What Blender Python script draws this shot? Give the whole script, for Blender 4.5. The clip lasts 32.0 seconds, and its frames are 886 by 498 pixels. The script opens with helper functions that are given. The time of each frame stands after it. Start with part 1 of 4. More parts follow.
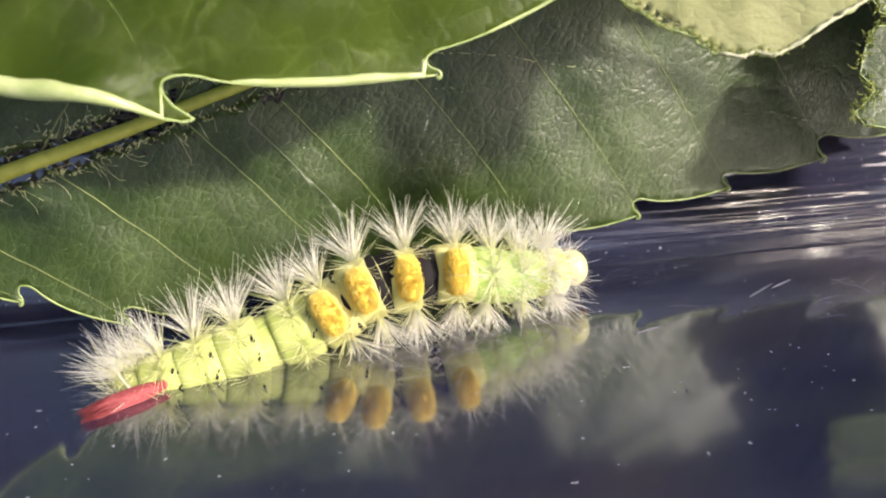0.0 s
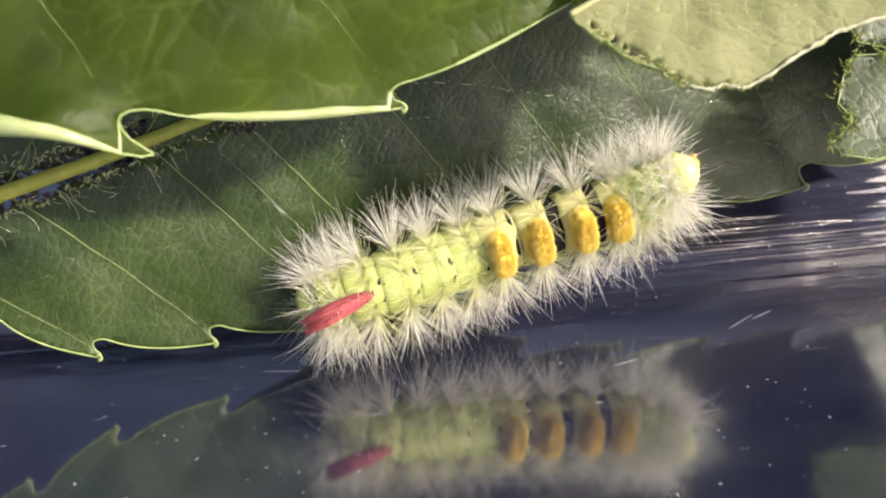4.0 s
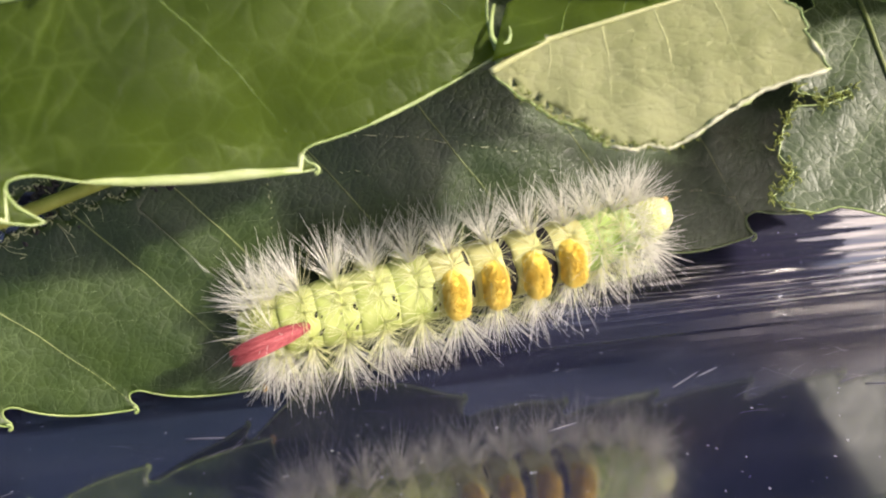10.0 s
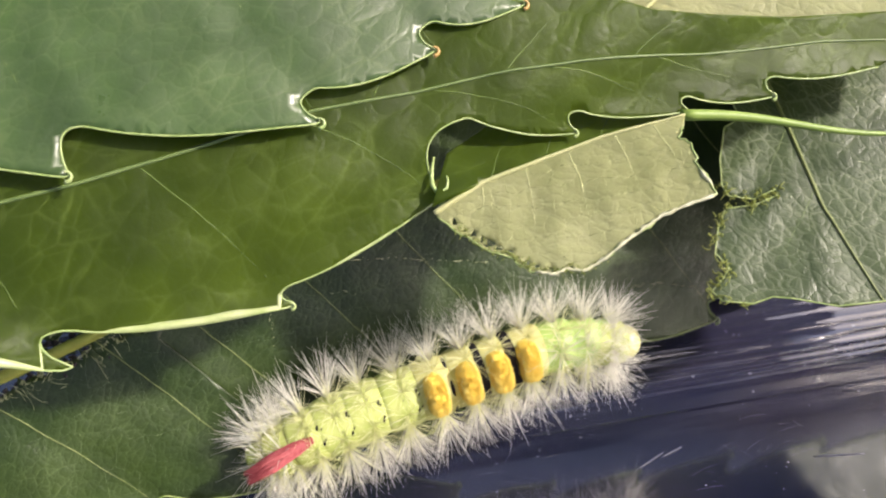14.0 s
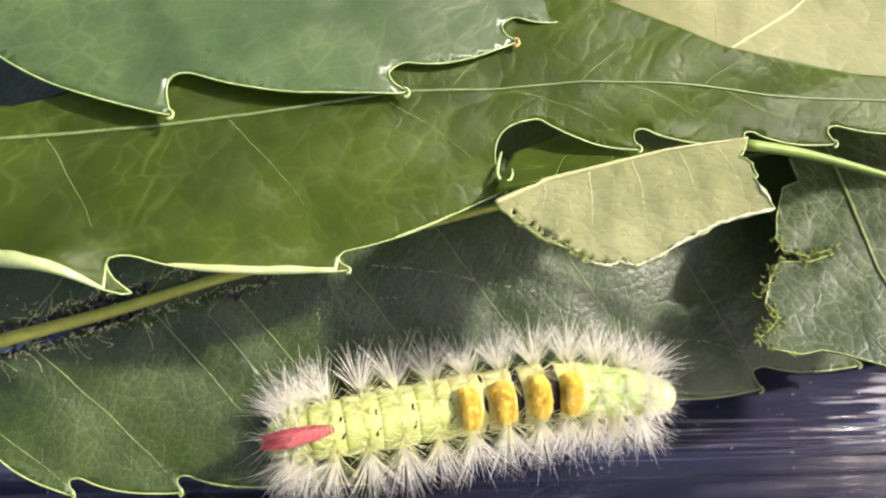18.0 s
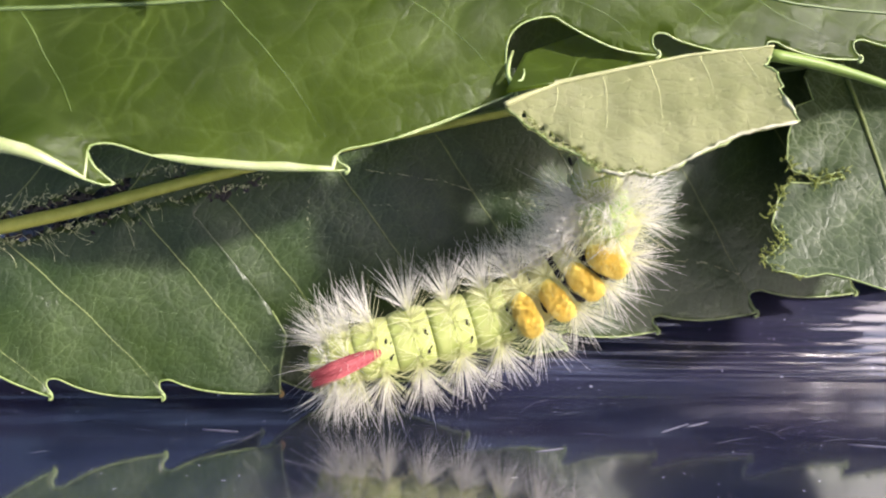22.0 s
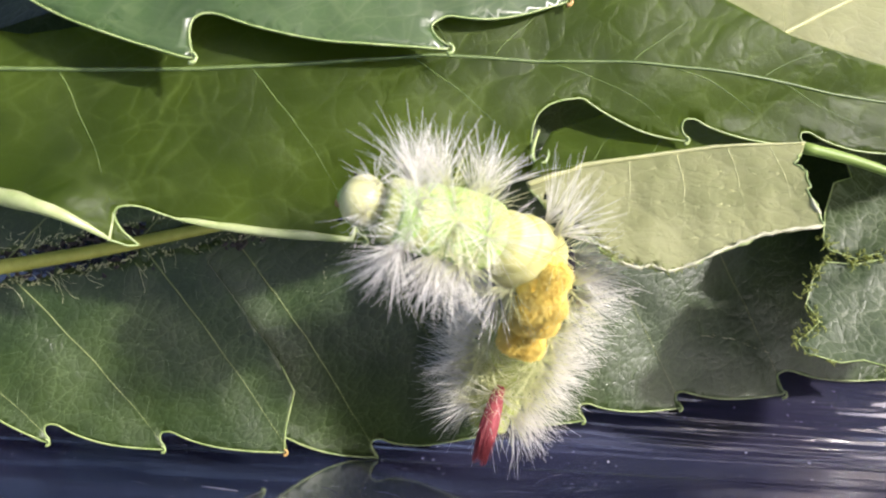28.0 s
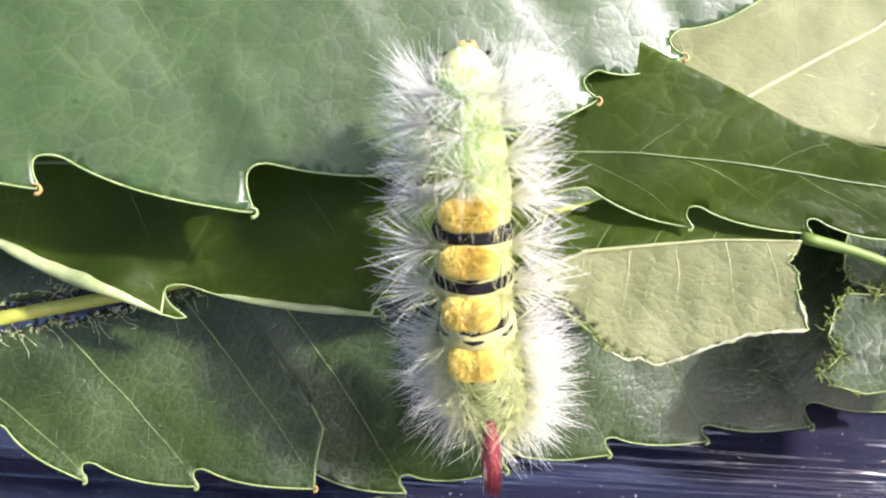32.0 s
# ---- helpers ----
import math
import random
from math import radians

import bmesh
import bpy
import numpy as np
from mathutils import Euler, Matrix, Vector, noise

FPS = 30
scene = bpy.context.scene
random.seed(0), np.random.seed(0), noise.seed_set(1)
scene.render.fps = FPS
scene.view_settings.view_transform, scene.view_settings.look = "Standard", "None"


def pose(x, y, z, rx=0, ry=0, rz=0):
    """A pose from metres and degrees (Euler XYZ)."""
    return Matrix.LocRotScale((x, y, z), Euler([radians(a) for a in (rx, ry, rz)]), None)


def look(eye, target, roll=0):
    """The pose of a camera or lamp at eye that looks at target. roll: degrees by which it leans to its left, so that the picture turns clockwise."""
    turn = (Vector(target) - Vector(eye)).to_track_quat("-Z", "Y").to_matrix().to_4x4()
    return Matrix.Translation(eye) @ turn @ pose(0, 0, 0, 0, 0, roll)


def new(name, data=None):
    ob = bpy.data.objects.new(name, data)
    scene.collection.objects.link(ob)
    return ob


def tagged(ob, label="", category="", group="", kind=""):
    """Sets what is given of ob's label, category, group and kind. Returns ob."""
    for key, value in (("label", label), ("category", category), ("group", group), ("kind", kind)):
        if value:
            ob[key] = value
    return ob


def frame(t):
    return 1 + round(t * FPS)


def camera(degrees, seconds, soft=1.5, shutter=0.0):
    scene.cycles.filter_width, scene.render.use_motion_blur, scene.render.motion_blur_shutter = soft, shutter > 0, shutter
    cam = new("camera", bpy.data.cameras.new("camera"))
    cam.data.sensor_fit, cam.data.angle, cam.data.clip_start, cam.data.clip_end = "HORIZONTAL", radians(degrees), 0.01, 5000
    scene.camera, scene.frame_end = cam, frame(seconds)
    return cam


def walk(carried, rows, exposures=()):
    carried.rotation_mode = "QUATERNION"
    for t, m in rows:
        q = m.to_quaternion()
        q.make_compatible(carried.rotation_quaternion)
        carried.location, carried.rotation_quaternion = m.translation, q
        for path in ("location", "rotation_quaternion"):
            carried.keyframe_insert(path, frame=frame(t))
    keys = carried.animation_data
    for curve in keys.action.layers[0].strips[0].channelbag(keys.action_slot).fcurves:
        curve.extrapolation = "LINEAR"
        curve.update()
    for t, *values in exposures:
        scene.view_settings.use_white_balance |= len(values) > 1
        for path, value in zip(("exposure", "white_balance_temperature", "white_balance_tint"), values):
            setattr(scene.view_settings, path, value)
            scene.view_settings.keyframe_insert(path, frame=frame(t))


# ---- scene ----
MM = 0.001
LIFT = 6.0  # the tub's floor lies 6 mm under the plan's zero


def W(x, y, z):
    """A place of the plan, in millimetres, as metres of the world."""
    return Vector((x * MM, y * MM, (z + LIFT) * MM))


cam = camera(56.4, 32.0, 2.1)
cam.data.dof.use_dof, cam.data.dof.focus_distance, cam.data.dof.aperture_fstop = True, 0.079, 45.0
# seconds, eye in millimetres of the plan, turn in degrees
PATH = [
    (0.0, 0.00, 0.00, 98.00, 10.01, 0.00, 0.01),
    (0.5, 0.22, 0.19, 98.28, 10.18, 0.21, 0.04),
    (1.0, 0.50, 0.39, 98.21, 10.29, 0.26, 0.17),
    (1.5, 0.41, 0.38, 98.32, 10.66, 0.22, 0.18),
    (2.0, 0.78, 0.36, 98.37, 10.92, 0.35, 0.24),
    (2.5, 1.06, 0.60, 98.25, 11.13, 0.36, 0.31),
    (3.0, 1.58, 0.91, 98.24, 11.06, 0.40, 0.17),
    (3.5, 2.35, 1.41, 97.83, 11.05, 0.33, 0.11),
    (5.5, 4.21, 1.65, 96.23, 12.21, -0.13, -0.20),
    (6.0, 5.02, 2.14, 96.32, 12.20, -0.02, -0.20),
    (6.5, 5.39, 2.52, 96.02, 12.36, -0.11, -0.13),
    (7.0, 5.62, 2.81, 95.23, 12.42, -0.43, -0.11),
    (7.5, 6.08, 3.36, 94.94, 12.56, -0.52, -0.16),
    (8.0, 6.09, 3.53, 94.41, 12.74, -0.83, -0.05),
    (8.5, 6.41, 3.59, 94.28, 12.94, -1.00, -0.08),
    (9.0, 6.62, 3.41, 94.42, 13.17, -1.17, -0.11),
    (9.5, 7.22, 4.13, 94.64, 13.26, -1.11, -0.29),
    (10.0, 7.64, 4.94, 94.71, 13.25, -1.03, -0.69),
    (10.5, 8.01, 4.61, 94.38, 13.45, -0.98, -0.99),
    (11.0, 8.16, 4.48, 95.89, 13.67, -0.85, -1.37),
    (11.5, 8.70, 4.46, 96.31, 13.61, -0.61, -1.66),
    (12.0, 9.82, 4.46, 97.96, 13.94, -0.11, -2.19),
    (12.5, 11.76, 5.33, 99.95, 15.06, 0.92, -2.93),
    (13.0, 12.63, 6.94, 102.18, 16.45, 2.03, -3.30),
    (13.5, 14.80, 7.33, 106.67, 16.96, 2.95, -3.60),
    (15.5, 17.38, -4.93, 106.63, 24.34, 3.96, 1.07),
    (16.0, 17.12, -7.64, 104.81, 26.72, 3.30, 3.74),
    (16.5, 15.64, -9.81, 103.65, 28.13, 2.62, 5.03),
    (17.0, 14.54, -10.86, 102.88, 28.85, 2.21, 6.05),
    (17.5, 14.56, -10.87, 102.52, 28.67, 2.21, 6.22),
    (18.0, 14.82, -7.95, 103.08, 28.24, 3.32, 4.73),
    (18.5, 14.99, -8.77, 103.06, 28.62, 3.29, 4.84),
    (19.0, 14.68, -9.63, 102.15, 27.43, 2.35, 5.52),
    (19.5, 14.15, -9.65, 100.65, 25.82, 1.71, 5.79),
    (20.0, 12.64, -6.94, 100.67, 24.24, 1.79, 4.42),
    (20.5, 12.74, -7.19, 100.56, 23.61, 1.55, 4.65),
    (21.0, 12.53, -7.92, 99.73, 23.26, 1.13, 5.54),
    (21.5, 12.27, -8.61, 99.10, 23.17, 0.77, 6.24),
    (22.0, 12.17, -8.13, 99.07, 23.04, 0.79, 5.90),
    (22.5, 11.97, -8.36, 98.26, 22.88, 0.46, 6.14),
    (23.0, 11.59, -8.29, 97.10, 22.77, -0.08, 6.56),
    (23.5, 11.70, -8.28, 97.36, 23.16, -0.35, 6.88),
    (24.0, 11.85, -8.56, 98.18, 23.94, -0.25, 7.05),
    (24.5, 12.05, -8.22, 99.10, 24.47, -0.09, 7.27),
    (25.0, 12.40, -8.74, 99.74, 25.29, -0.01, 8.10),
    (25.5, 12.23, -9.22, 99.49, 25.83, -0.16, 8.73),
    (27.5, 12.07, -5.28, 97.33, 26.14, 0.50, 9.27),
    (28.0, 11.71, -5.64, 97.16, 26.32, 0.68, 9.23),
    (28.5, 11.71, -6.32, 97.32, 26.69, 0.94, 9.89),
    (29.0, 11.09, -5.35, 96.49, 24.93, 0.81, 9.36),
    (29.5, 11.20, -5.25, 96.72, 25.25, 1.26, 8.58),
    (30.0, 11.22, -4.89, 97.07, 25.98, 1.96, 7.87),
    (30.5, 11.55, -4.99, 97.78, 27.13, 2.69, 8.11),
    (31.0, 11.09, -5.05, 97.84, 27.52, 2.49, 8.24),
    (31.5, 11.63, -5.49, 98.74, 28.69, 2.92, 8.40),
    (32.0, 12.01, -6.08, 99.06, 28.64, 2.67, 9.25),
]
EXPOSURES = [(0.0, 1.04, 7020, 12), (6.0, 0.96, 6970, 13), (11.0, 0.86, 6870, 14), (13.0, 0.79, 6820, 14), (16.0, 1.14, 6770, 14), (19.0, 1.12, 6670, 15), (21.0, 1.1, 6420, 17), (25.5, 1.1, 6320, 18), (28.0, 1.02, 6270, 16), (30.5, 0.98, 6220, 16), (31.4, 1.14, 6120, 16), (32.0, 1.27, 6020, 17)]
walk(cam, [(t, pose(x * MM, y * MM, (z + LIFT) * MM, a, b, c)) for t, x, y, z, a, b, c in PATH], EXPOSURES)

# ---- light ----
SUN_TO = Vector((0.985, 0.174, 1.0)).normalized()
world = bpy.data.worlds.new("sky")
scene.world = world
world.use_nodes = True
sky = world.node_tree.nodes.new("ShaderNodeTexSky")
sky.sky_type, sky.sun_disc = "NISHITA", False
sky.air_density, sky.dust_density, sky.ozone_density = 0.8, 4.0, 0.6
sky.sun_elevation = math.asin(SUN_TO.z)
sky.sun_rotation = math.atan2(SUN_TO.x, SUN_TO.y)
world.node_tree.links.new(sky.outputs[0], world.node_tree.nodes["Background"].inputs[0])
world.node_tree.nodes["Background"].inputs[1].default_value = 0.138
sun = new("sun", bpy.data.lights.new("sun", "SUN"))
sun.data.energy, sun.data.angle, sun.data.color = 3.7, radians(3.5), (1.0, 0.95, 0.86)
sun.matrix_world = look(SUN_TO, (0, 0, 0))


# ---- materials ----
def material(name):
    m = bpy.data.materials.new(name)
    m.use_nodes = True
    return m, m.node_tree.nodes, m.node_tree.links, m.node_tree.nodes["Principled BSDF"]


def noise_tex(nodes, links, scale, detail=4.0, rough=0.55, stretch=None):
    co = nodes.new("ShaderNodeTexCoord")
    n = nodes.new("ShaderNodeTexNoise")
    n.inputs["Scale"].default_value, n.inputs["Detail"].default_value, n.inputs["Roughness"].default_value = scale, detail, rough
    if stretch:
        mp = nodes.new("ShaderNodeMapping")
        mp.inputs["Scale"].default_value = stretch
        links.new(co.outputs["Object"], mp.inputs["Vector"])
        links.new(mp.outputs["Vector"], n.inputs["Vector"])
    else:
        links.new(co.outputs["Object"], n.inputs["Vector"])
    return n


def ramp(nodes, links, src, stops):
    r = nodes.new("ShaderNodeValToRGB")
    while len(r.color_ramp.elements) < len(stops):
        r.color_ramp.elements.new(0.5)
    for e, (p, c) in zip(r.color_ramp.elements, stops):
        e.position, e.color = p, (*c, 1) if len(c) == 3 else c
    links.new(src, r.inputs["Fac"])
    return r


def mix(nodes, links, fac, a, b, mode="MIX"):
    m = nodes.new("ShaderNodeMix")
    m.data_type, m.blend_type = "RGBA", mode
    for value, socket in ((fac, m.inputs[0]), (a, m.inputs[6]), (b, m.inputs[7])):
        if isinstance(value, (int, float)):
            socket.default_value = value
        elif isinstance(value, tuple):
            socket.default_value = (*value, 1)
        else:
            links.new(value, socket)
    return m.outputs[2]


def leaf_material(name, dark, light, vein, glow, rough=0.42, gloss=0.5, net=0.35, see=0.35, grey=(0.2, 0.24, 0.22), grey_amount=0.3, relief=0.06, grey_scale=420, cell=1.1, slant=-36):
    """A leaf's skin: cells between fine veins, drawn out across the side veins (slant, degrees), sizes in millimetres."""
    m, nodes, links, b = material(name)

    def sum_of(x, y, op="MULTIPLY"):
        n = nodes.new("ShaderNodeMath")
        n.operation = op
        for value, socket in ((x, n.inputs[0]), (y, n.inputs[1])):
            if isinstance(value, (int, float)):
                socket.default_value = value
            else:
                links.new(value, socket)
        return n.outputs[0]

    base = ramp(nodes, links, noise_tex(nodes, links, 55, 3).outputs["Fac"], [(0.3, dark), (0.7, light)]).outputs["Color"]
    mottle = ramp(nodes, links, noise_tex(nodes, links, 230, 4, 0.65).outputs["Fac"], [(0.3, (0.8, 0.82, 0.8)), (0.7, (1.15, 1.15, 1.1))]).outputs["Color"]
    base = mix(nodes, links, 1.0, base, mottle, "MULTIPLY")
    co = nodes.new("ShaderNodeTexCoord")
    moved = nodes.new("ShaderNodeMixRGB")
    moved.blend_type = "LINEAR_LIGHT"
    moved.inputs[0].default_value = 0.0005
    links.new(co.outputs["Object"], moved.inputs[1])
    links.new(noise_tex(nodes, links, 420, 3).outputs["Color"], moved.inputs[2])
    lines, pillows = [], []
    for size, long, width in ((cell * 1.9, 2.2, 0.04), (cell, 1.4, 0.06), (cell * 0.42, 1.0, 0.08)):
        mp = nodes.new("ShaderNodeMapping")
        mp.vector_type = "TEXTURE"
        mp.inputs["Rotation"].default_value = (0, 0, radians(slant))
        mp.inputs["Scale"].default_value = (size * MM, size * long * MM, size * 1.6 * MM)
        links.new(moved.outputs[0], mp.inputs["Vector"])
        v = nodes.new("ShaderNodeTexVoronoi")
        v.feature = "DISTANCE_TO_EDGE"
        v.inputs["Scale"].default_value = 1.0
        links.new(mp.outputs["Vector"], v.inputs["Vector"])
        lines.append(ramp(nodes, links, v.outputs["Distance"], [(0.0, (1, 1, 1)), (width, (0, 0, 0))]).outputs["Color"])
        pillows.append(ramp(nodes, links, v.outputs["Distance"], [(0.0, (0, 0, 0)), (0.12, (0.6, 0.6, 0.6)), (0.4, (1, 1, 1))]).outputs["Color"])
    fade = ramp(nodes, links, noise_tex(nodes, links, 110, 2).outputs["Fac"], [(0.36, (0.25, 0.25, 0.25)), (0.64, (1, 1, 1))]).outputs["Color"]
    shown = sum_of(sum_of(sum_of(lines[0], 1.0), sum_of(lines[1], 0.75), "MAXIMUM"), sum_of(lines[2], 0.3), "MAXIMUM")
    amount = sum_of(sum_of(shown, fade), net)
    # a greyer colour in fine noise patches
    grey_patch = ramp(nodes, links, noise_tex(nodes, links, grey_scale, 6, 0.7).outputs["Fac"], [(0.45, (0, 0, 0)), (0.75, (1, 1, 1))]).outputs["Color"]
    col = mix(nodes, links, sum_of(grey_patch, grey_amount), base, grey)
    col = mix(nodes, links, amount, col, vein)
    speck = ramp(nodes, links, noise_tex(nodes, links, 900, 2).outputs["Fac"], [(0.68, (0, 0, 0)), (0.74, (1, 1, 1))]).outputs["Color"]
    col = mix(nodes, links, sum_of(speck, 0.2), col, vein)
    links.new(col, b.inputs["Base Color"])
    b.inputs["Specular IOR Level"].default_value = gloss
    rg = ramp(nodes, links, noise_tex(nodes, links, 160, 5, 0.65).outputs["Fac"], [(0.3, (rough - 0.08,) * 3), (0.7, (rough + 0.12,) * 3)])
    links.new(rg.outputs["Color"], b.inputs["Roughness"])
    height = sum_of(sum_of(sum_of(pillows[0], 1.0), sum_of(pillows[1], 0.7), "ADD"), sum_of(pillows[2], 0.25), "ADD")
    height = sum_of(height, sum_of(noise_tex(nodes, links, 1500, 4, 0.6).outputs["Fac"], 0.1), "ADD")
    bump = nodes.new("ShaderNodeBump")
    bump.inputs["Strength"].default_value, bump.inputs["Distance"].default_value = 0.7, relief * MM
    links.new(height, bump.inputs["Height"])
    links.new(bump.outputs["Normal"], b.inputs["Normal"])
    thin = nodes.new("ShaderNodeBsdfTranslucent")
    links.new(mix(nodes, links, 0.6, col, glow), thin.inputs["Color"])
    both_sides = nodes.new("ShaderNodeMixShader")
    both_sides.inputs[0].default_value = see
    links.new(b.outputs[0], both_sides.inputs[1])
    links.new(thin.outputs[0], both_sides.inputs[2])
    links.new(both_sides.outputs[0], nodes["Material Output"].inputs["Surface"])
    return m


def plain(name, dark, light, scale=400, rough=0.5, bump=0.0, gloss=0.5, see=0.0, stretch=None):
    m, nodes, links, b = material(name)
    n = noise_tex(nodes, links, scale, 5, 0.6, stretch)
    col = ramp(nodes, links, n.outputs["Fac"], [(0.3, dark), (0.7, light)]).outputs["Color"]
    links.new(col, b.inputs["Base Color"])
    b.inputs["Roughness"].default_value, b.inputs["Specular IOR Level"].default_value = rough, gloss
    if bump:
        bp = nodes.new("ShaderNodeBump")
        bp.inputs["Strength"].default_value, bp.inputs["Distance"].default_value = 0.6, bump
        links.new(n.outputs["Fac"], bp.inputs["Height"])
        links.new(bp.outputs["Normal"], b.inputs["Normal"])
    if see:
        thin = nodes.new("ShaderNodeBsdfTranslucent")
        links.new(col, thin.inputs["Color"])
        both = nodes.new("ShaderNodeMixShader")
        both.inputs[0].default_value = see
        links.new(b.outputs[0], both.inputs[1])
        links.new(thin.outputs[0], both.inputs[2])
        links.new(both.outputs[0], nodes["Material Output"].inputs["Surface"])
    return m


BACK_LEAF = leaf_material("leaf_dark", (0.012, 0.027, 0.004), (0.03, 0.051, 0.008), (0.1, 0.145, 0.055), (0.2, 0.35, 0.05), 0.38, 0.48, 0.5, 0.08, (0.036, 0.058, 0.022), 0.35, 0.05, 130, 0.75)
UPPER_LEAF = leaf_material("leaf_green", (0.024, 0.043, 0.003), (0.064, 0.1, 0.0065), (0.17, 0.24, 0.05), (0.6, 0.75, 0.06), 0.46, 0.26, 0.42, 0.5, (0.05, 0.08, 0.015), 0.3, 0.1, 420, 2.1, -50)
TOP_LEAF = leaf_material("leaf_sheen", (0.028, 0.056, 0.011), (0.048, 0.09, 0.02), (0.14, 0.18, 0.07), (0.3, 0.5, 0.08), 0.34, 0.7, 0.35, 0.18, (0.055, 0.085, 0.04), 0.35, 0.03, 420, 1.5, -55)
PALE_LEAF = leaf_material("leaf_underside", (0.31, 0.325, 0.14), (0.45, 0.455, 0.24), (0.48, 0.48, 0.27), (0.75, 0.75, 0.4), 0.5, 0.4, 0.6, 0.5, (0.22, 0.22, 0.13), 0.3, 0.1, 500, 1.1, 80)
SCRAP_LEAF = leaf_material("leaf_skeleton", (0.02, 0.038, 0.012), (0.048, 0.072, 0.026), (0.26, 0.29, 0.19), (0.3, 0.4, 0.1), 0.42, 0.42, 0.5, 0.12, (0.07, 0.095, 0.055), 0.35, 0.07, 200, 1.1, 40)
BACK_VEIN = plain("dull_vein", (0.1, 0.125, 0.035), (0.17, 0.2, 0.065), 900, 0.5)
VEIN = plain("vein", (0.07, 0.11, 0.03), (0.12, 0.17, 0.05), 900, 0.5)
VEINLET = plain("veinlet", (0.075, 0.11, 0.05), (0.14, 0.18, 0.09), 900, 0.45)
FINE_VEIN = plain("fine_vein", (0.07, 0.115, 0.016), (0.13, 0.185, 0.035), 900, 0.5)
RIB = plain("midrib", (0.24, 0.26, 0.035), (0.36, 0.37, 0.07), 700, 0.5, 0.00005)
PALE_RIB = plain("pale_rib", (0.3, 0.31, 0.13), (0.4, 0.4, 0.2), 700, 0.6)
MARGIN = plain("leaf_margin", (0.16, 0.24, 0.06), (0.34, 0.4, 0.17), 800, 0.4)
STALK = plain("stalk", (0.1, 0.17, 0.025), (0.19, 0.27, 0.05), 300, 0.45)
TIP = plain("tooth_tip", (0.35, 0.2, 0.06), (0.45, 0.3, 0.1), 900, 0.5)
SKIN = plain("skin_yellow_green", (0.38, 0.47, 0.11), (0.62, 0.65, 0.28), 330, 0.5, 0.0001, 0.3, 0.3)
SKIN_CREAM = plain("skin_cream_yellow", (0.55, 0.55, 0.2), (0.7, 0.67, 0.32), 300, 0.5, 0.0001, 0.3, 0.3)
SKIN_GREEN = plain("skin_fresh_green", (0.34, 0.54, 0.12), (0.53, 0.68, 0.25), 350, 0.4, 0.00008, 0.4, 0.25)
SKIN_PALE = plain("skin_head", (0.52, 0.53, 0.22), (0.66, 0.64, 0.34), 350, 0.35, 0.00004, 0.45, 0.15)
BLACK = plain("black_velvet", (0.006, 0.005, 0.007), (0.012, 0.01, 0.012), 600, 0.75, 0.00006, 0.2)
YELLOW = plain("yellow_tuft", (0.88, 0.66, 0.12), (0.91, 0.71, 0.16), 500, 0.8, 0.0, 0.1, 0.1)
YELLOW_HAIR = plain("yellow_hair", (0.92, 0.71, 0.15), (0.95, 0.8, 0.27), 700, 0.6, 0, 0.25, 0.2)
HAIR = plain("white_hair", (0.91, 0.895, 0.83), (0.94, 0.93, 0.89), 500, 0.4, 0, 0.6, 0.55)
LIME_HAIR = plain("lime_hair", (0.83, 0.85, 0.47), (0.91, 0.91, 0.66), 500, 0.45, 0, 0.5, 0.5)
RED = plain("red_pencil", (0.26, 0.04, 0.052), (0.44, 0.115, 0.125), 700, 0.6, 0.00008, 0.3, 0.25, (1, 6, 6))
LACE = plain("leaf_lace", (0.3, 0.34, 0.14), (0.55, 0.54, 0.34), 900, 0.6)
FRASS = plain("dark_frass", (0.012, 0.01, 0.012), (0.05, 0.04, 0.04), 900, 0.8, 0.0002)


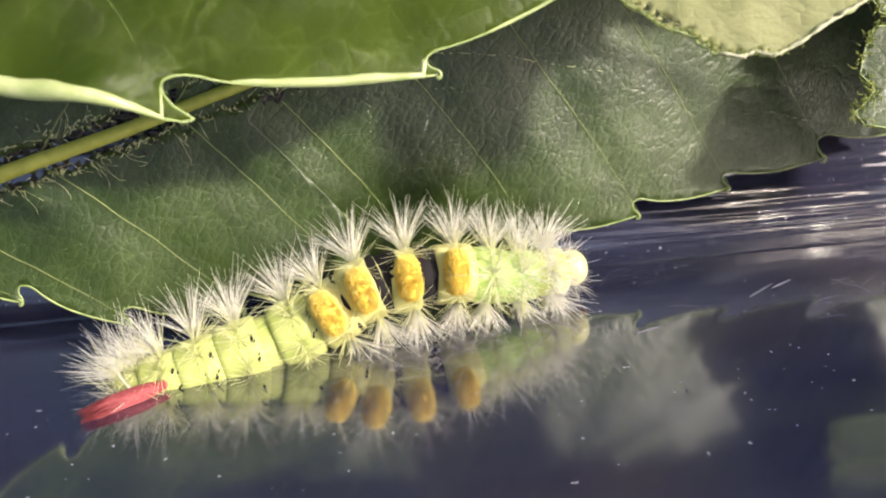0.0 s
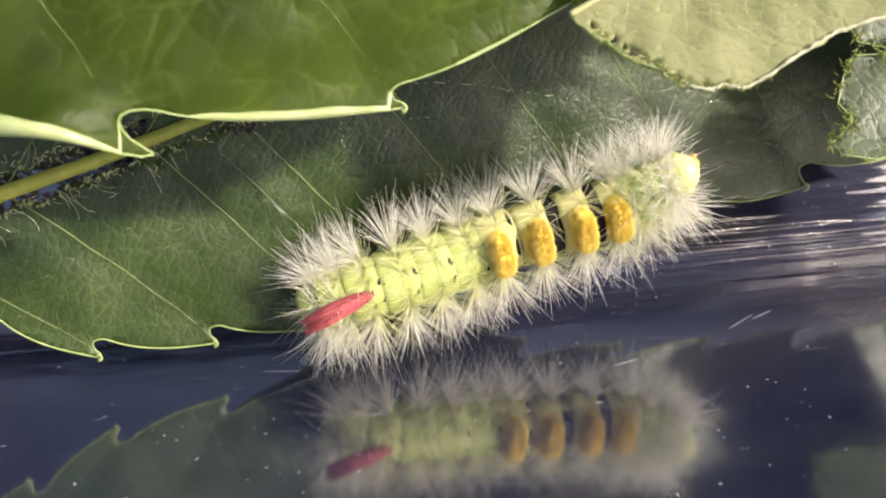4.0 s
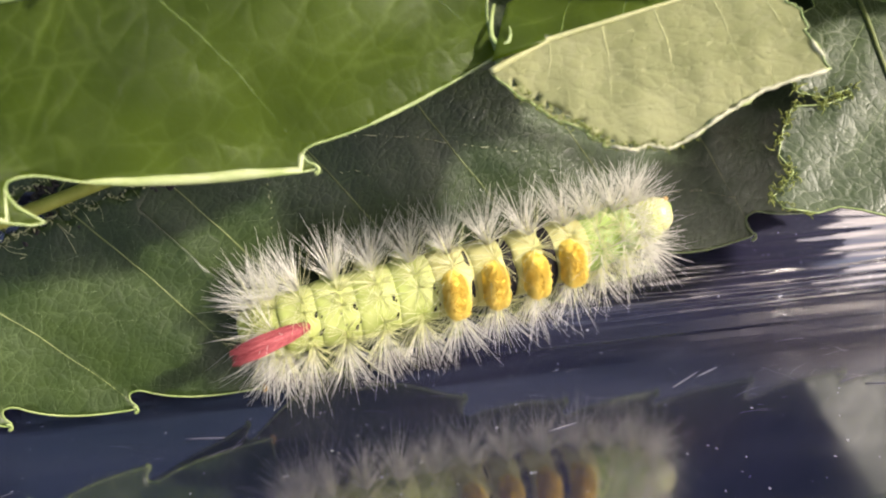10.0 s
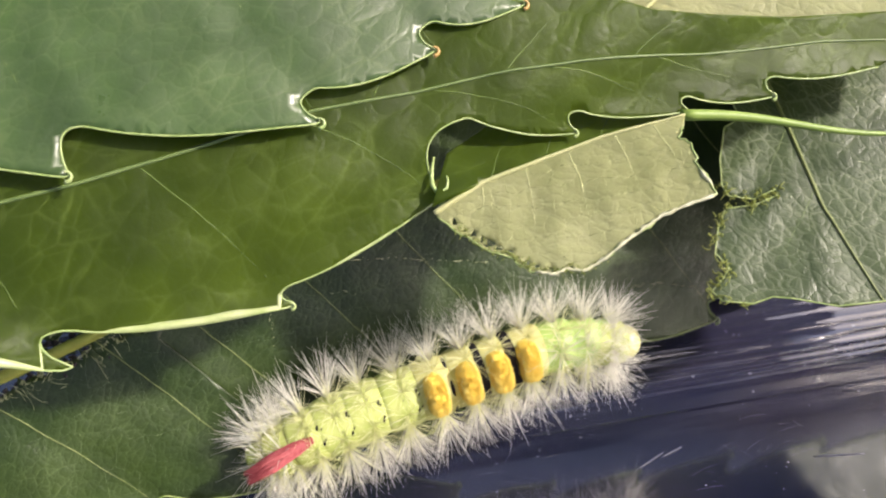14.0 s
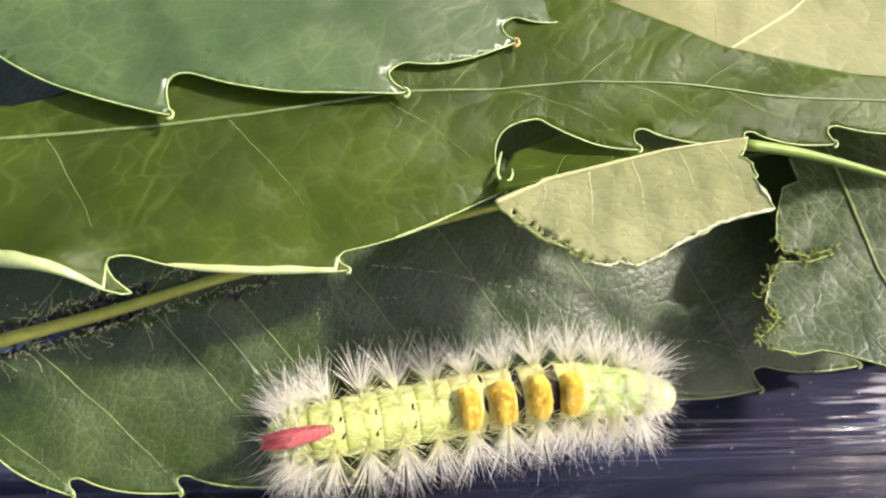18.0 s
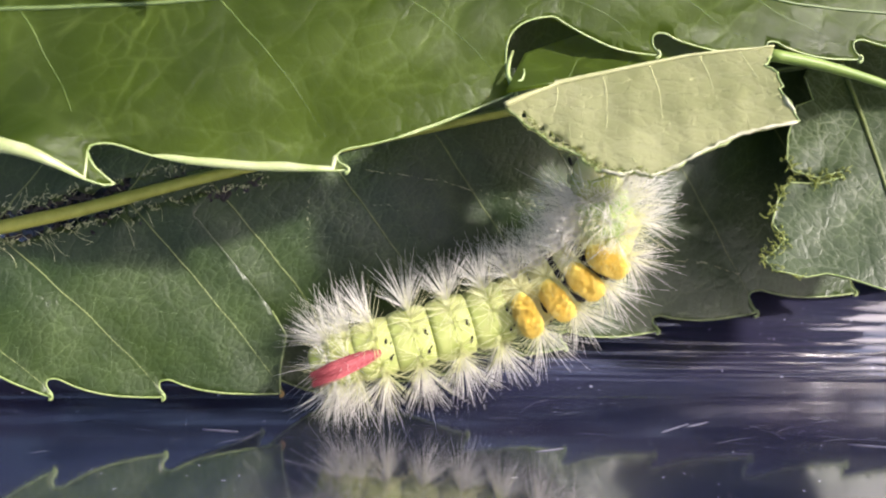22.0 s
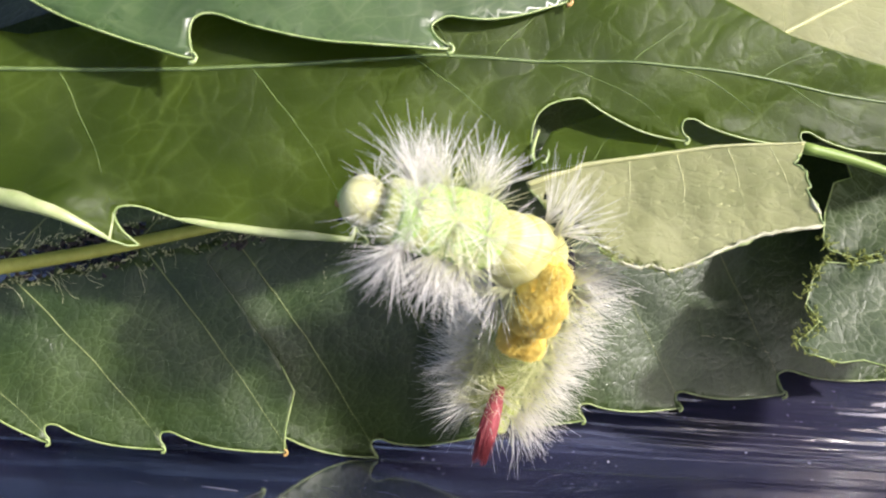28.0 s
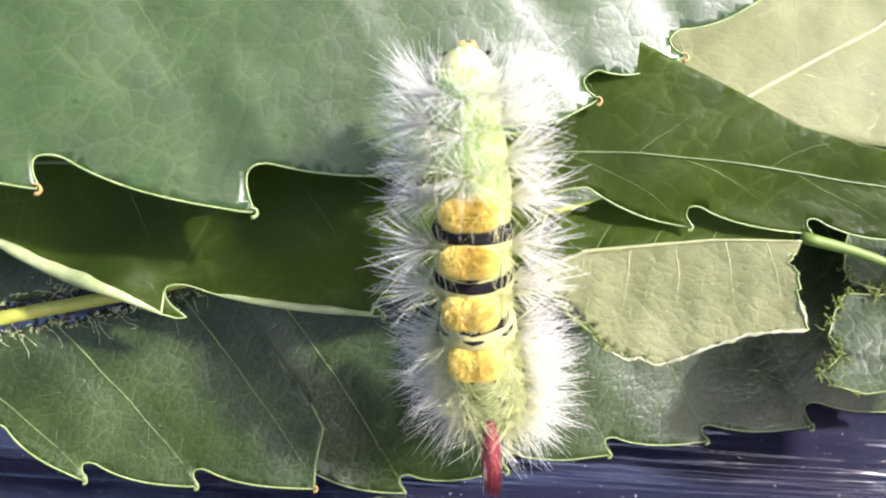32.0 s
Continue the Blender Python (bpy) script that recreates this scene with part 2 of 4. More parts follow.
def tub_material(name, streak, smooth):
    """Dark plastic with a hazy worn film, drawn out along the tub's length."""
    m, nodes, links, b = material(name)
    n = noise_tex(nodes, links, 34, 3, 0.5, (0.8, 1, 1))
    col = ramp(nodes, links, n.outputs["Fac"], [(0.32, (0.006, 0.009, 0.022)), (0.52, (0.014, 0.016, 0.042)), (0.66, (0.024, 0.021, 0.042)), (0.8, (0.042, 0.032, 0.054))]).outputs["Color"]
    haze = ramp(nodes, links, noise_tex(nodes, links, 90, 6, 0.7, (0.22, 1, 1)).outputs["Fac"], [(0.42, (0, 0, 0)), (0.8, (1, 1, 1))]).outputs["Color"]
    thin = nodes.new("ShaderNodeMath")
    thin.operation = "MULTIPLY"
    thin.inputs[1].default_value = 0.14
    links.new(haze, thin.inputs[0])
    col = mix(nodes, links, thin.outputs[0], col, (0.16, 0.165, 0.21))
    speck = ramp(nodes, links, noise_tex(nodes, links, 1500, 1).outputs["Fac"], [(0.75, (0, 0, 0)), (0.79, (1, 1, 1))]).outputs["Color"]
    col = mix(nodes, links, speck, col, (0.35, 0.36, 0.42))
    links.new(col, b.inputs["Base Color"])
    scuff = noise_tex(nodes, links, 200, 6, 0.7, (0.1, 1, 1))
    rg = ramp(nodes, links, scuff.outputs["Fac"], [(0.35, (smooth,) * 3), (0.75, (smooth + 0.14,) * 3)])
    links.new(rg.outputs["Color"], b.inputs["Roughness"])
    b.inputs["IOR"].default_value = 1.8
    b.inputs["Specular IOR Level"].default_value = 1.0
    b.inputs["Coat Weight"].default_value, b.inputs["Coat Roughness"].default_value, b.inputs["Coat IOR"].default_value = 0.9, 0.06, 1.7
    bump = nodes.new("ShaderNodeBump")
    bump.inputs["Strength"].default_value, bump.inputs["Distance"].default_value = streak, 0.0003
    ridge = noise_tex(nodes, links, 900, 3, 0.6, (0.035, 1, 1))
    links.new(ridge.outputs["Fac"], bump.inputs["Height"])
    links.new(bump.outputs["Normal"], b.inputs["Normal"])
    return m


TUB = tub_material("dark_glossy_plastic", 0.03, 0.05)
TUB_FLOOR = tub_material("ridged_plastic", 0.35, 0.05)
# the rolled rim's pale colour carries the sunlight on the leaf's lip
SUNLIT_RIM = plain("sunlit_rolled_rim", (0.34, 0.42, 0.15), (0.52, 0.57, 0.3), 500, 0.36, 0.00004, 0.6, 0.3)
FRINGE = plain("chewed_fringe", (0.13, 0.17, 0.025), (0.27, 0.31, 0.07), 900, 0.5, 0, 0.4, 0.3)
TORN = plain("torn_edge", (0.5, 0.5, 0.32), (0.72, 0.7, 0.52), 900, 0.6, 0, 0.3, 0.3)
SCRATCH = plain("scratch", (0.07, 0.07, 0.1), (0.13, 0.13, 0.17), 900, 0.5)
TABLE = plain("table_top", (0.05, 0.045, 0.05), (0.09, 0.08, 0.085), 30, 0.5)


# ---- building ----
def thing(name, at, label="", category="", group="", kind=""):
    ob = new(name)
    ob.location = at
    return tagged(ob, label, category, group, kind)


def part(name, verts, faces, mat, parent, label="", smooth=True):
    """Links verts (millimetres, in the parent's space) as one mesh under its parent."""
    me = bpy.data.meshes.new(name)
    me.from_pydata([tuple(c * MM for c in v) for v in verts], [], faces)
    me.materials.append(mat)
    if smooth:
        me.polygons.foreach_set("use_smooth", [True] * len(me.polygons))
    me.update()
    ob = new(name, me)
    ob.parent = parent
    if label:
        ob["label"] = label
    return ob


def tube(points, radii, sides=6):
    """A capped tube along points."""
    pts = [Vector(p) for p in points]
    verts, faces = [], []
    side = Vector((0, 0, 1))
    for i, p in enumerate(pts):
        d = (pts[min(i + 1, len(pts) - 1)] - pts[max(i - 1, 0)]).normalized()
        u = d.cross(side)
        u = (u if u.length > 0.05 else d.cross(Vector((0, 1, 0)))).normalized()
        v = d.cross(u)
        r = radii[i] if isinstance(radii, (list, tuple)) else radii
        verts += [p + r * (math.cos(a) * u + math.sin(a) * v) for a in (math.tau * k / sides for k in range(sides))]
    for i in range(len(pts) - 1):
        for k in range(sides):
            a, b = i * sides + k, i * sides + (k + 1) % sides
            faces.append((a, b, b + sides, a + sides))
    faces += [tuple(range(sides))[::-1], tuple(range((len(pts) - 1) * sides, len(pts) * sides))]
    return verts, faces


def join(*pieces):
    verts, faces = [], []
    for v, f in pieces:
        n = len(verts)
        verts += list(v)
        faces += [tuple(i + n for i in face) for face in f]
    return verts, faces


def bow(a, b, sag, n=10):
    """Points from a to b (b left out), bowed by sag to the right of the way."""
    a, b = Vector(a), Vector(b)
    d = b - a
    out = Vector((d.y, -d.x)).normalized() * sag
    return [a + d * (k / n) + out * math.sin(math.pi * (k / n) ** 0.8) for k in range(n)]


def toothed(tips, depth, sag=0.5, hook=0.35):
    """A chestnut leaf's margin: at each tip a hooked tooth with a round bay behind it."""
    pts = []
    for i, tip in enumerate(tips[:-1]):
        a, b = Vector(tip[:2]), Vector(tips[i + 1][:2])
        deep = tip[2] if len(tip) > 2 else depth
        d = (b - a).normalized()
        up = Vector((-d.y, d.x))
        slant = tip[3] if len(tip) > 3 else -0.1 * deep
        bay = a + up * deep + d * slant
        far = tip[4] if len(tip) > 4 else hook
        pts += [a - d * hook * 0.2, a + d * far + up * 0.15, a + d * far * 0.7 + up * 0.35]
        if deep > 3:
            p0, p1, p2 = pts[-1], a + up * deep * 1.3 + d * (slant * 0.1 - 0.1 * deep), bay + d * 0.75 * deep + up * 0.1 * deep
            pts += [(1 - k / 12) ** 2 * p0 + 2 * (1 - k / 12) * (k / 12) * p1 + (k / 12) ** 2 * p2 for k in range(1, 12)]
        else:
            pts += [a + up * deep * 0.55 + d * (slant * 0.45 - 0.08 * deep), bay, bay + d * 0.35 * deep + up * 0.12 * deep]
        pts += bow(bay + d * 0.8 * deep + up * 0.1 * deep, b, sag)[:-1]
    pts = pts + [Vector(tips[-1][:2])]
    # corners cut round
    soft = [pts[0]]
    for a, b in zip(pts, pts[1:]):
        soft += [a.lerp(b, 0.25), a.lerp(b, 0.75)] if (b - a).length > 0.3 else [a.lerp(b, 0.5)]
    return soft + [pts[-1]]


def to_line(p, a, b):
    ab = b - a
    k = max(0.0, min(1.0, (p - a).dot(ab) / ab.length_squared))
    return (p - a - ab * k).length, k


def within(q, outline):
    inside = False
    for i in range(len(outline)):
        a, b = outline[i], outline[i - 1]
        if (a.y > q.y) != (b.y > q.y) and q.x < (b.x - a.x) * (q.y - a.y) / (b.y - a.y) + a.x:
            inside = not inside
    return inside


def honeycomb(outline, cell, keep, box, z, o, r, rng):
    """Uneven cells of fine veins over a leaf, broken off here and there."""
    xs, ys = [p.x for p in outline], [p.y for p in outline]
    x0, x1, y0, y1 = box or (min(xs), max(xs), min(ys), max(ys))
    pieces, spots = [], {}

    def spot(i, j):
        if (i, j) not in spots:
            x, y = x0 + i * cell * 0.866, y0 + j * cell * 0.75 + (0.25 * cell if (i + j) % 2 else 0)
            q = Vector((x + rng.gauss(0, 0.2) * cell, y + rng.gauss(0, 0.2) * cell))
            spots[i, j] = q if within(q, outline) else None
        return spots[i, j]

    # staggered rows: each spot joins its neighbours along the row and every other one upwards
    for j in range(int((y1 - y0) / (cell * 1.5)) + 1):
        for i in range(int((x1 - x0) / (cell * 0.866)) + 1):
            p = spot(i, 2 * j)
            if p is None or p.x > x1 or p.y > y1:
                continue
            thick = 0.5 + 0.5 * noise.noise(Vector((p.x / 6, p.y / 6, 8)))
            for q in (spot(i + 1, 2 * j), spot(i, 2 * j + 2) if i % 2 == j % 2 else None):
                if q is None or rng.random() > keep * (0.45 + 1.1 * thick):
                    continue
                m = p.lerp(q, 0.5) + Vector((rng.gauss(0, 0.1), rng.gauss(0, 0.1))) * cell
                w = r * rng.uniform(0.5, 1.25)
                pieces.append(tube([Vector((v.x, v.y, z(v) - 0.2 * w)) - o for v in (p, m, q)], w, 3))
    return join(*pieces)


def leaf(name, outline, height, mat, origin, label, ribs=(), rib_mat=None, veins=(), margin=0, step=0.9, gone=None, thick=0.3, category="leaf", cup=0.22, rim=0.09, group="chestnut leaves", tips=(), vein_mat=None, net=0.0, net_mat=None, net_r=0.03, net_keep=0.6, net_box=None, wave_key=None, lower=None):
    """A leaf from its outline in plan: a blade over the plane height = (a, b, c), midribs, side veins and a raised margin on the first points."""
    from mathutils import geometry
    base = thing(name, W(*origin), label, category, group)
    outline = [Vector(p) for p in outline]
    lines = [(Vector(a), Vector(b), 0.45) for a, b in zip(ribs, ribs[1:])] + [(Vector(a), Vector(b), 0.3) for a, b in veins]
    off = noise.noise(Vector((origin[0], origin[1], 3.1))) * 40 if wave_key is None else wave_key

    def z(p):
        h = height(p.x, p.y)
        h += 0.5 * noise.noise(Vector((p.x / 14 + off, p.y / 14, 0))) + 0.12 * noise.noise(Vector((p.x / 3.2, p.y / 3.2, off)))
        near = min((to_line(p, a, b)[0] for a, b, _ in lines), default=9)
        return h + cup * (1 - math.exp(-((near / 2.2) ** 2)))

    leaf.z = z
    xs, ys = [p.x for p in outline], [p.y for p in outline]
    rng = random.Random(7)
    pts = list(outline)
    n = len(outline)
    y = min(ys)
    while y < max(ys):
        x = min(xs)
        while x < max(xs):
            q = Vector((x + rng.uniform(-0.25, 0.25) * step, y + rng.uniform(-0.25, 0.25) * step))
            inside = False
            for i in range(n):
                a, b = outline[i], outline[i - 1]
                if (a.y > q.y) != (b.y > q.y) and q.x < (b.x - a.x) * (q.y - a.y) / (b.y - a.y) + a.x:
                    inside = not inside
            if inside:
                pts.append(q)
            x += step
        y += step
    v, _, f, *_ = geometry.delaunay_2d_cdt(pts, [], [list(range(n))], 1, 1e-4)
    if gone:
        f = [t for t in f if not gone(sum((v[i] for i in t), Vector((0, 0))) / len(t))]
    o = Vector(origin)
    verts = [Vector((p.x, p.y, z(p))) - o for p in v]
    f = [t if (v[t[1]] - v[t[0]]).cross(v[t[2]] - v[t[0]]) > 0 else t[::-1] for t in f]
    blade = part("blade", verts, f, mat, base)
    solid = blade.modifiers.new("thickness", "SOLIDIFY")
    solid.thickness, solid.offset = thick * MM, -1
    if lower:
        blade.data.materials.append(lower)
        solid.material_offset = 1

    def along(a, b, r0, r1, up, n=14, wave=0.0):
        pts, radii = [], []
        for k in range(n + 1):
            p = a.lerp(b, k / n)
            d = (b - a).normalized()
            p = p + Vector((-d.y, d.x)) * wave * (math.sin(math.pi * k / n) + 0.35 * noise.noise(Vector((p.x / 2.5, p.y / 2.5, 1))))
            pts.append(Vector((p.x, p.y, z(p) + up)) - o)
            radii.append(r0 + (r1 - r0) * k / n)
        return pts, radii

    if ribs:
        pts, radii = [], []
        for i, (a, b) in enumerate(zip(ribs, ribs[1:])):
            p, r = along(Vector(a), Vector(b), 1, 1, 0.05, 16)
            pts += p[:-1] if i < len(ribs) - 2 else p
        size = leaf.rib
        part("midrib", *tube(pts, [size * (1 - 0.6 * k / len(pts)) for k in range(len(pts))], 8), rib_mat or RIB, base, "raised pale midrib")
    for a, b in veins:
        part("side_vein", *tube(*along(Vector(a), Vector(b), leaf.vein, 0.35 * leaf.vein, -0.02, 24, 0.4), 5), rib_mat if rib_mat is PALE_RIB else (vein_mat or VEIN), base)
    if margin:
        part("margin", *tube([Vector((p.x, p.y, z(p) + 0.02)) - o for p in outline[:margin]], rim, 6), MARGIN, base, "pale thickened serrated edge")
    if net:
        part("veinlet_net", *honeycomb(outline, net, net_keep, net_box, z, o, net_r, rng), net_mat or VEINLET, base, "net of fine pale veinlets")
    for tip in tips:
        p = Vector(tip[:2])
        big = min(tip[2], 2.4) if len(tip) > 2 else 1.5
        pts = []
        for k in range(9):
            a = -1.9 + 0.5 * k
            q = p + Vector((0.3, 0.1)) * big * 0.25 + Vector((math.cos(a), math.sin(a))) * (0.36 - 0.02 * k) * big * 0.55
            pts.append(Vector((q.x, q.y, z(q) + 0.05 + 0.05 * k)) - o)
        part("tooth_tip", *tube(pts, [0.2 - 0.016 * k for k in range(9)], 6), TIP if rng.random() < 0.25 else MARGIN, base)
    return base


def lace(name, parent, origin, places, mat, rng, size=1.0, r=0.06, label="", curl=0.8):
    """Curled shreds of vein left standing where a leaf was eaten."""
    pieces = []
    for p in places:
        p = Vector(p) - Vector(origin)
        a, turn, long = rng.uniform(0, 6.3), rng.uniform(-curl, curl), rng.uniform(0.5, 1.3) * size
        pts, q = [], p.copy()
        for k in range(6):
            pts.append(q.copy())
            q += Vector((math.cos(a), math.sin(a), rng.uniform(-0.3, 0.4))) * long / 5
            a += turn * 0.6
        pieces.append(tube(pts, [r * (1 - 0.1 * k) for k in range(6)], 4))
    return part(name, *join(*pieces), mat, parent, label)


leaf.rib, leaf.vein = 0.5, 0.2

# ---- the tub ----
tub = thing("plastic_tub", W(0, 60, -6), "dark blue glossy plastic tub with scuffed walls, holding leaves", "tub")


def tub_wall_y(x, z):
    return 11.0 - 0.567 * (z - 9.8) + 0.1 * (x - 27)


def sheet(name, rows, mat, parent, origin, label="", thick=1.5):
    verts, faces = [], []
    n = len(rows[0])
    for r in rows:
        verts += [Vector(p) - Vector(origin) for p in r]
    for i in range(len(rows) - 1):
        for k in range(n - 1):
            a = i * n + k
            faces.append((a, a + 1, a + n + 1, a + n))
    ob = part(name, verts, faces, mat, parent, label)
    s = ob.modifiers.new("thickness", "SOLIDIFY")
    s.thickness, s.offset = thick * MM, -1
    return ob


def ridge_size(x, u):
    """Ridge height varied by noise, so that only some ridges glint."""
    return max(0.06, min(1.15, 0.35 + 1.5 * noise.noise(Vector((x / 13, u * 8, 2.3)))))


def near_side(upper):
    """The floor with its rounded ridged corner, or the near wall."""
    rows = []
    for k in range(93):
        x = -110 + 2.5 * k
        y0 = tub_wall_y(x, -6)
        if upper:
            prof = [(tub_wall_y(x, z), z) for z in (1.2, 2, 4, 8, 14, 22, 32, 44, 56)] + [(tub_wall_y(x, 56) - 5, 57)]
        else:
            prof = [(130, -6), (90, -6), (60, -6)]
            for j in range(40):
                u = j / 40
                prof.append((y0 + 36 - 27 * u, -6 + 0.05 * math.sin(u * 88 + 0.6 * math.sin(x / 17)) * min(1, 4 * u)))
            # ridges added to the corner's shape to make bright streaks of reflected light
            for j in range(100):
                u = j / 99
                q = (1 - u) ** 2 * Vector((y0 + 9, -6)) + 2 * u * (1 - u) * Vector((y0, -6)) + u * u * Vector((y0 - 4.08, 1.2))
                prof.append((q.x, q.y + 0.13 * ridge_size(x, u) * math.sin(88 + u * 66 + 2.2 * noise.noise(Vector((x / 30, u * 5, 1)))) * min(1, 2.5 * (1 - u)) * min(1, 0.4 + 4 * u)))
        # slope added to the floor by the corner to place the sun's glints
        rise = 0.11 * (42 - max(18, min(x, 42))) if not upper else 0.0
        rows.append([(x, y, z + rise * max(0, 1 - (z + 6) / 7.2) * max(0, min(1, (y0 + 11 - y) / 5))) for y, z in prof])
    return rows


sheet("tub_floor", near_side(False), TUB_FLOOR, tub, (0, 60, -6), "floor with a rounded ridged corner")
sheet("near_wall", near_side(True), TUB, tub, (0, 60, -6), "scuffed glossy wall")
for sx in (-1, 1):
    x0 = 5 + sx * 112
    sheet("side_wall", [[(x0, y, -6), (x0 + sx * 12, y, 57)] if sx < 0 else [(x0 + sx * 12, y, 57), (x0, y, -6)] for y in (-35, 20, 75, 132)], TUB, tub, (0, 60, -6))
sheet("far_wall", [[(x, 130, -6), (x, 150, 57)] for x in (-122, -60, 0, 60, 130)], TUB, tub, (0, 60, -6))

rng = random.Random(3)
for x, z, long, turn in ((33.6, 11.2, 4.2, -0.62), (36.2, 10.2, 3.0, -0.5), (52, 16, 5, 0.2), (20, 17, 3, -0.3), (-14, 12, 4, 0.15)):
    pts = []
    for k in range(8):
        u = k / 7 - 0.5
        px, pz = x + u * long * math.cos(turn), z + u * long * math.sin(turn)
        pts.append(Vector((px, tub_wall_y(px, pz) + 0.04, pz)) - Vector((0, 60, -6)))
    part("scratch", *tube(pts, [0.03 + 0.05 * math.sin(3.1 * k / 7) for k in range(8)], 4), SCRATCH, tub)
pts = [Vector((37.9 + 0.5 * math.sin(k * 1.1), tub_wall_y(38, 19.5 + 0.3 * k) + 0.05, 18.6 + 0.3 * k)) - Vector((0, 60, -6)) for k in range(8)]
part("fibre", *tube(pts, 0.05, 4), SCRATCH, tub)
for _ in range(16):
    px, pz = rng.uniform(-35, 60), rng.uniform(3, 30)
    c = Vector((px, tub_wall_y(px, pz) + 0.03, pz)) - Vector((0, 60, -6))
    part("dust_speck", *tube([c, c + Vector((rng.uniform(-0.25, 0.25), 0.02, rng.uniform(-0.2, 0.2)))], 0.035, 4), SCRATCH, tub)
pieces = []
for cx, cz, wide, count in ((39, 14, 6, 14), (54, 12, 7, 12), (20, 10, 9, 10), (-6, 12, 12, 12)):
    for _ in range(count):
        px, pz, a, long = cx + rng.gauss(0, wide), cz + rng.gauss(0, wide * 0.4), rng.gauss(-0.35, 0.5), rng.uniform(0.6, 4.5)
        pts = []
        for k in range(6):
            qx, qz = px + long * (k / 5) * math.cos(a + 0.06 * k), max(2.0, pz + long * (k / 5) * math.sin(a + 0.06 * k))
            pts.append(Vector((qx, tub_wall_y(qx, qz) + 0.012, qz)) - Vector((0, 60, -6)))
        pieces.append(tube(pts, [0.005, 0.011, 0.014, 0.012, 0.009, 0.004], 3))
part("scuff", *join(*pieces), SCRATCH, tub, "fine pale scuffs")

table = thing("table_top", W(0, 0, -8.2), kind="structure")
part("table_surface", [(-450, -300, 0), (450, -300, 0), (450, 300, 0), (-450, 300, 0), (-450, -300, -30), (450, -300, -30), (450, 300, -30), (-450, 300, -30)], [(0, 1, 2, 3), (7, 6, 5, 4), (0, 4, 5, 1), (1, 5, 6, 2), (2, 6, 7, 3), (3, 7, 4, 0)], TABLE, table, smooth=False)

# ---- leaves ----
def back_height(x, y):
    return 2.2 - 0.293 * x + 0.47 * y


BACK_TIPS = [(-62, 13), (-51, 11), (-41, 8.8), (-31.6, 6.9), (-20.9, 8.5), (-8.9, 10.6)]
UNDER_TIPS = [(-24, 10), (-12, 11.5), (-0.6, 13.4), (11, 16.7), (22.2, 20.2), (33.2, 23.8), (45.6, 28, 2.2), (58.8, 32.6), (74, 38)]
edge = toothed(BACK_TIPS, 1.5, 0.7)
back_rib = [(-64, 9.6), (-37.8, 21.4), (-13, 32.4), (20, 46), (72, 64)]


def on_rib(x, line):
    for (x0, y0), (x1, y1) in zip(line, line[1:]):
        if x <= x1:
            return y0 + (y1 - y0) * (x - x0) / (x1 - x0)
    return line[-1][1]


def chewed(p):
    """Ragged holes eaten along the midrib towards the leaf's tip."""
    if not -60 < p.x < -11:
        return False
    d = p.y - on_rib(p.x, back_rib)
    n = noise.noise(Vector((p.x * 0.9, p.y * 0.9, 4)))
    return 0.6 < abs(d) < 1.1 + 0.4 * min(1, max(0, -(p.x + 14) / 10)) + 0.9 * n


leaf.rib, leaf.vein = 0.95, 0.095
tear = [(-9.1, 13), (-8.7, 16.4), (-10.4, 18.6), (-14, 22), (-19, 26.4), (-16, 31.5), (-8, 35), (4, 40), (4, 62), (-35, 46), (-66, 26)]
dark_veins = [((t[0] - 17, on_rib(t[0] - 17, back_rib)), (t[0] + 0.2, t[1] + 0.5)) for t in BACK_TIPS[1:] if t[0] - 17 > -62]
dark_leaf = leaf("chestnut_leaf", edge + [Vector(p) for p in tear], back_height, BACK_LEAF, (-25, 22, 19),
     "dark green chestnut leaf, serrated, torn and chewed along its midrib", back_rib[:4], RIB,
     dark_veins + [((x, on_rib(x, back_rib)), (x + 12, on_rib(x, back_rib) + 18)) for x in (-50, -38, -26)],
     len(edge) + 3, 0.7, chewed, tips=BACK_TIPS[1:], vein_mat=BACK_VEIN, net=1.9, net_r=0.012, net_keep=0.75, net_box=(-46, -8, 5, 40), cup=0.27, wave_key=3.0)
dark_z, dark_outline = leaf.z, edge + [Vector(p) for p in tear]
rng = random.Random(11)
shreds, lumps = [], []
for _ in range(420):
    x = rng.uniform(-58, -12)
    d = rng.choice((-1, 1)) * rng.uniform(0.6, 2.6) if rng.random() < 0.75 else rng.uniform(-4.5, 4.5)
    y = on_rib(x, back_rib) + d
    shreds.append((x, y, back_height(x, y) + rng.uniform(-0.2, 0.5)))
    x = rng.uniform(-58, -12)
    y = on_rib(x, back_rib) + rng.choice((-1, 1)) * rng.uniform(0.9, 1.9)
    lumps.append((x, y, back_height(x, y) - 0.5))
lace("lace", dark_leaf, (-25, 22, 19), shreds[:220], LACE, rng, 0.6, 0.045, "pale shreds of eaten leaf")
threads = []
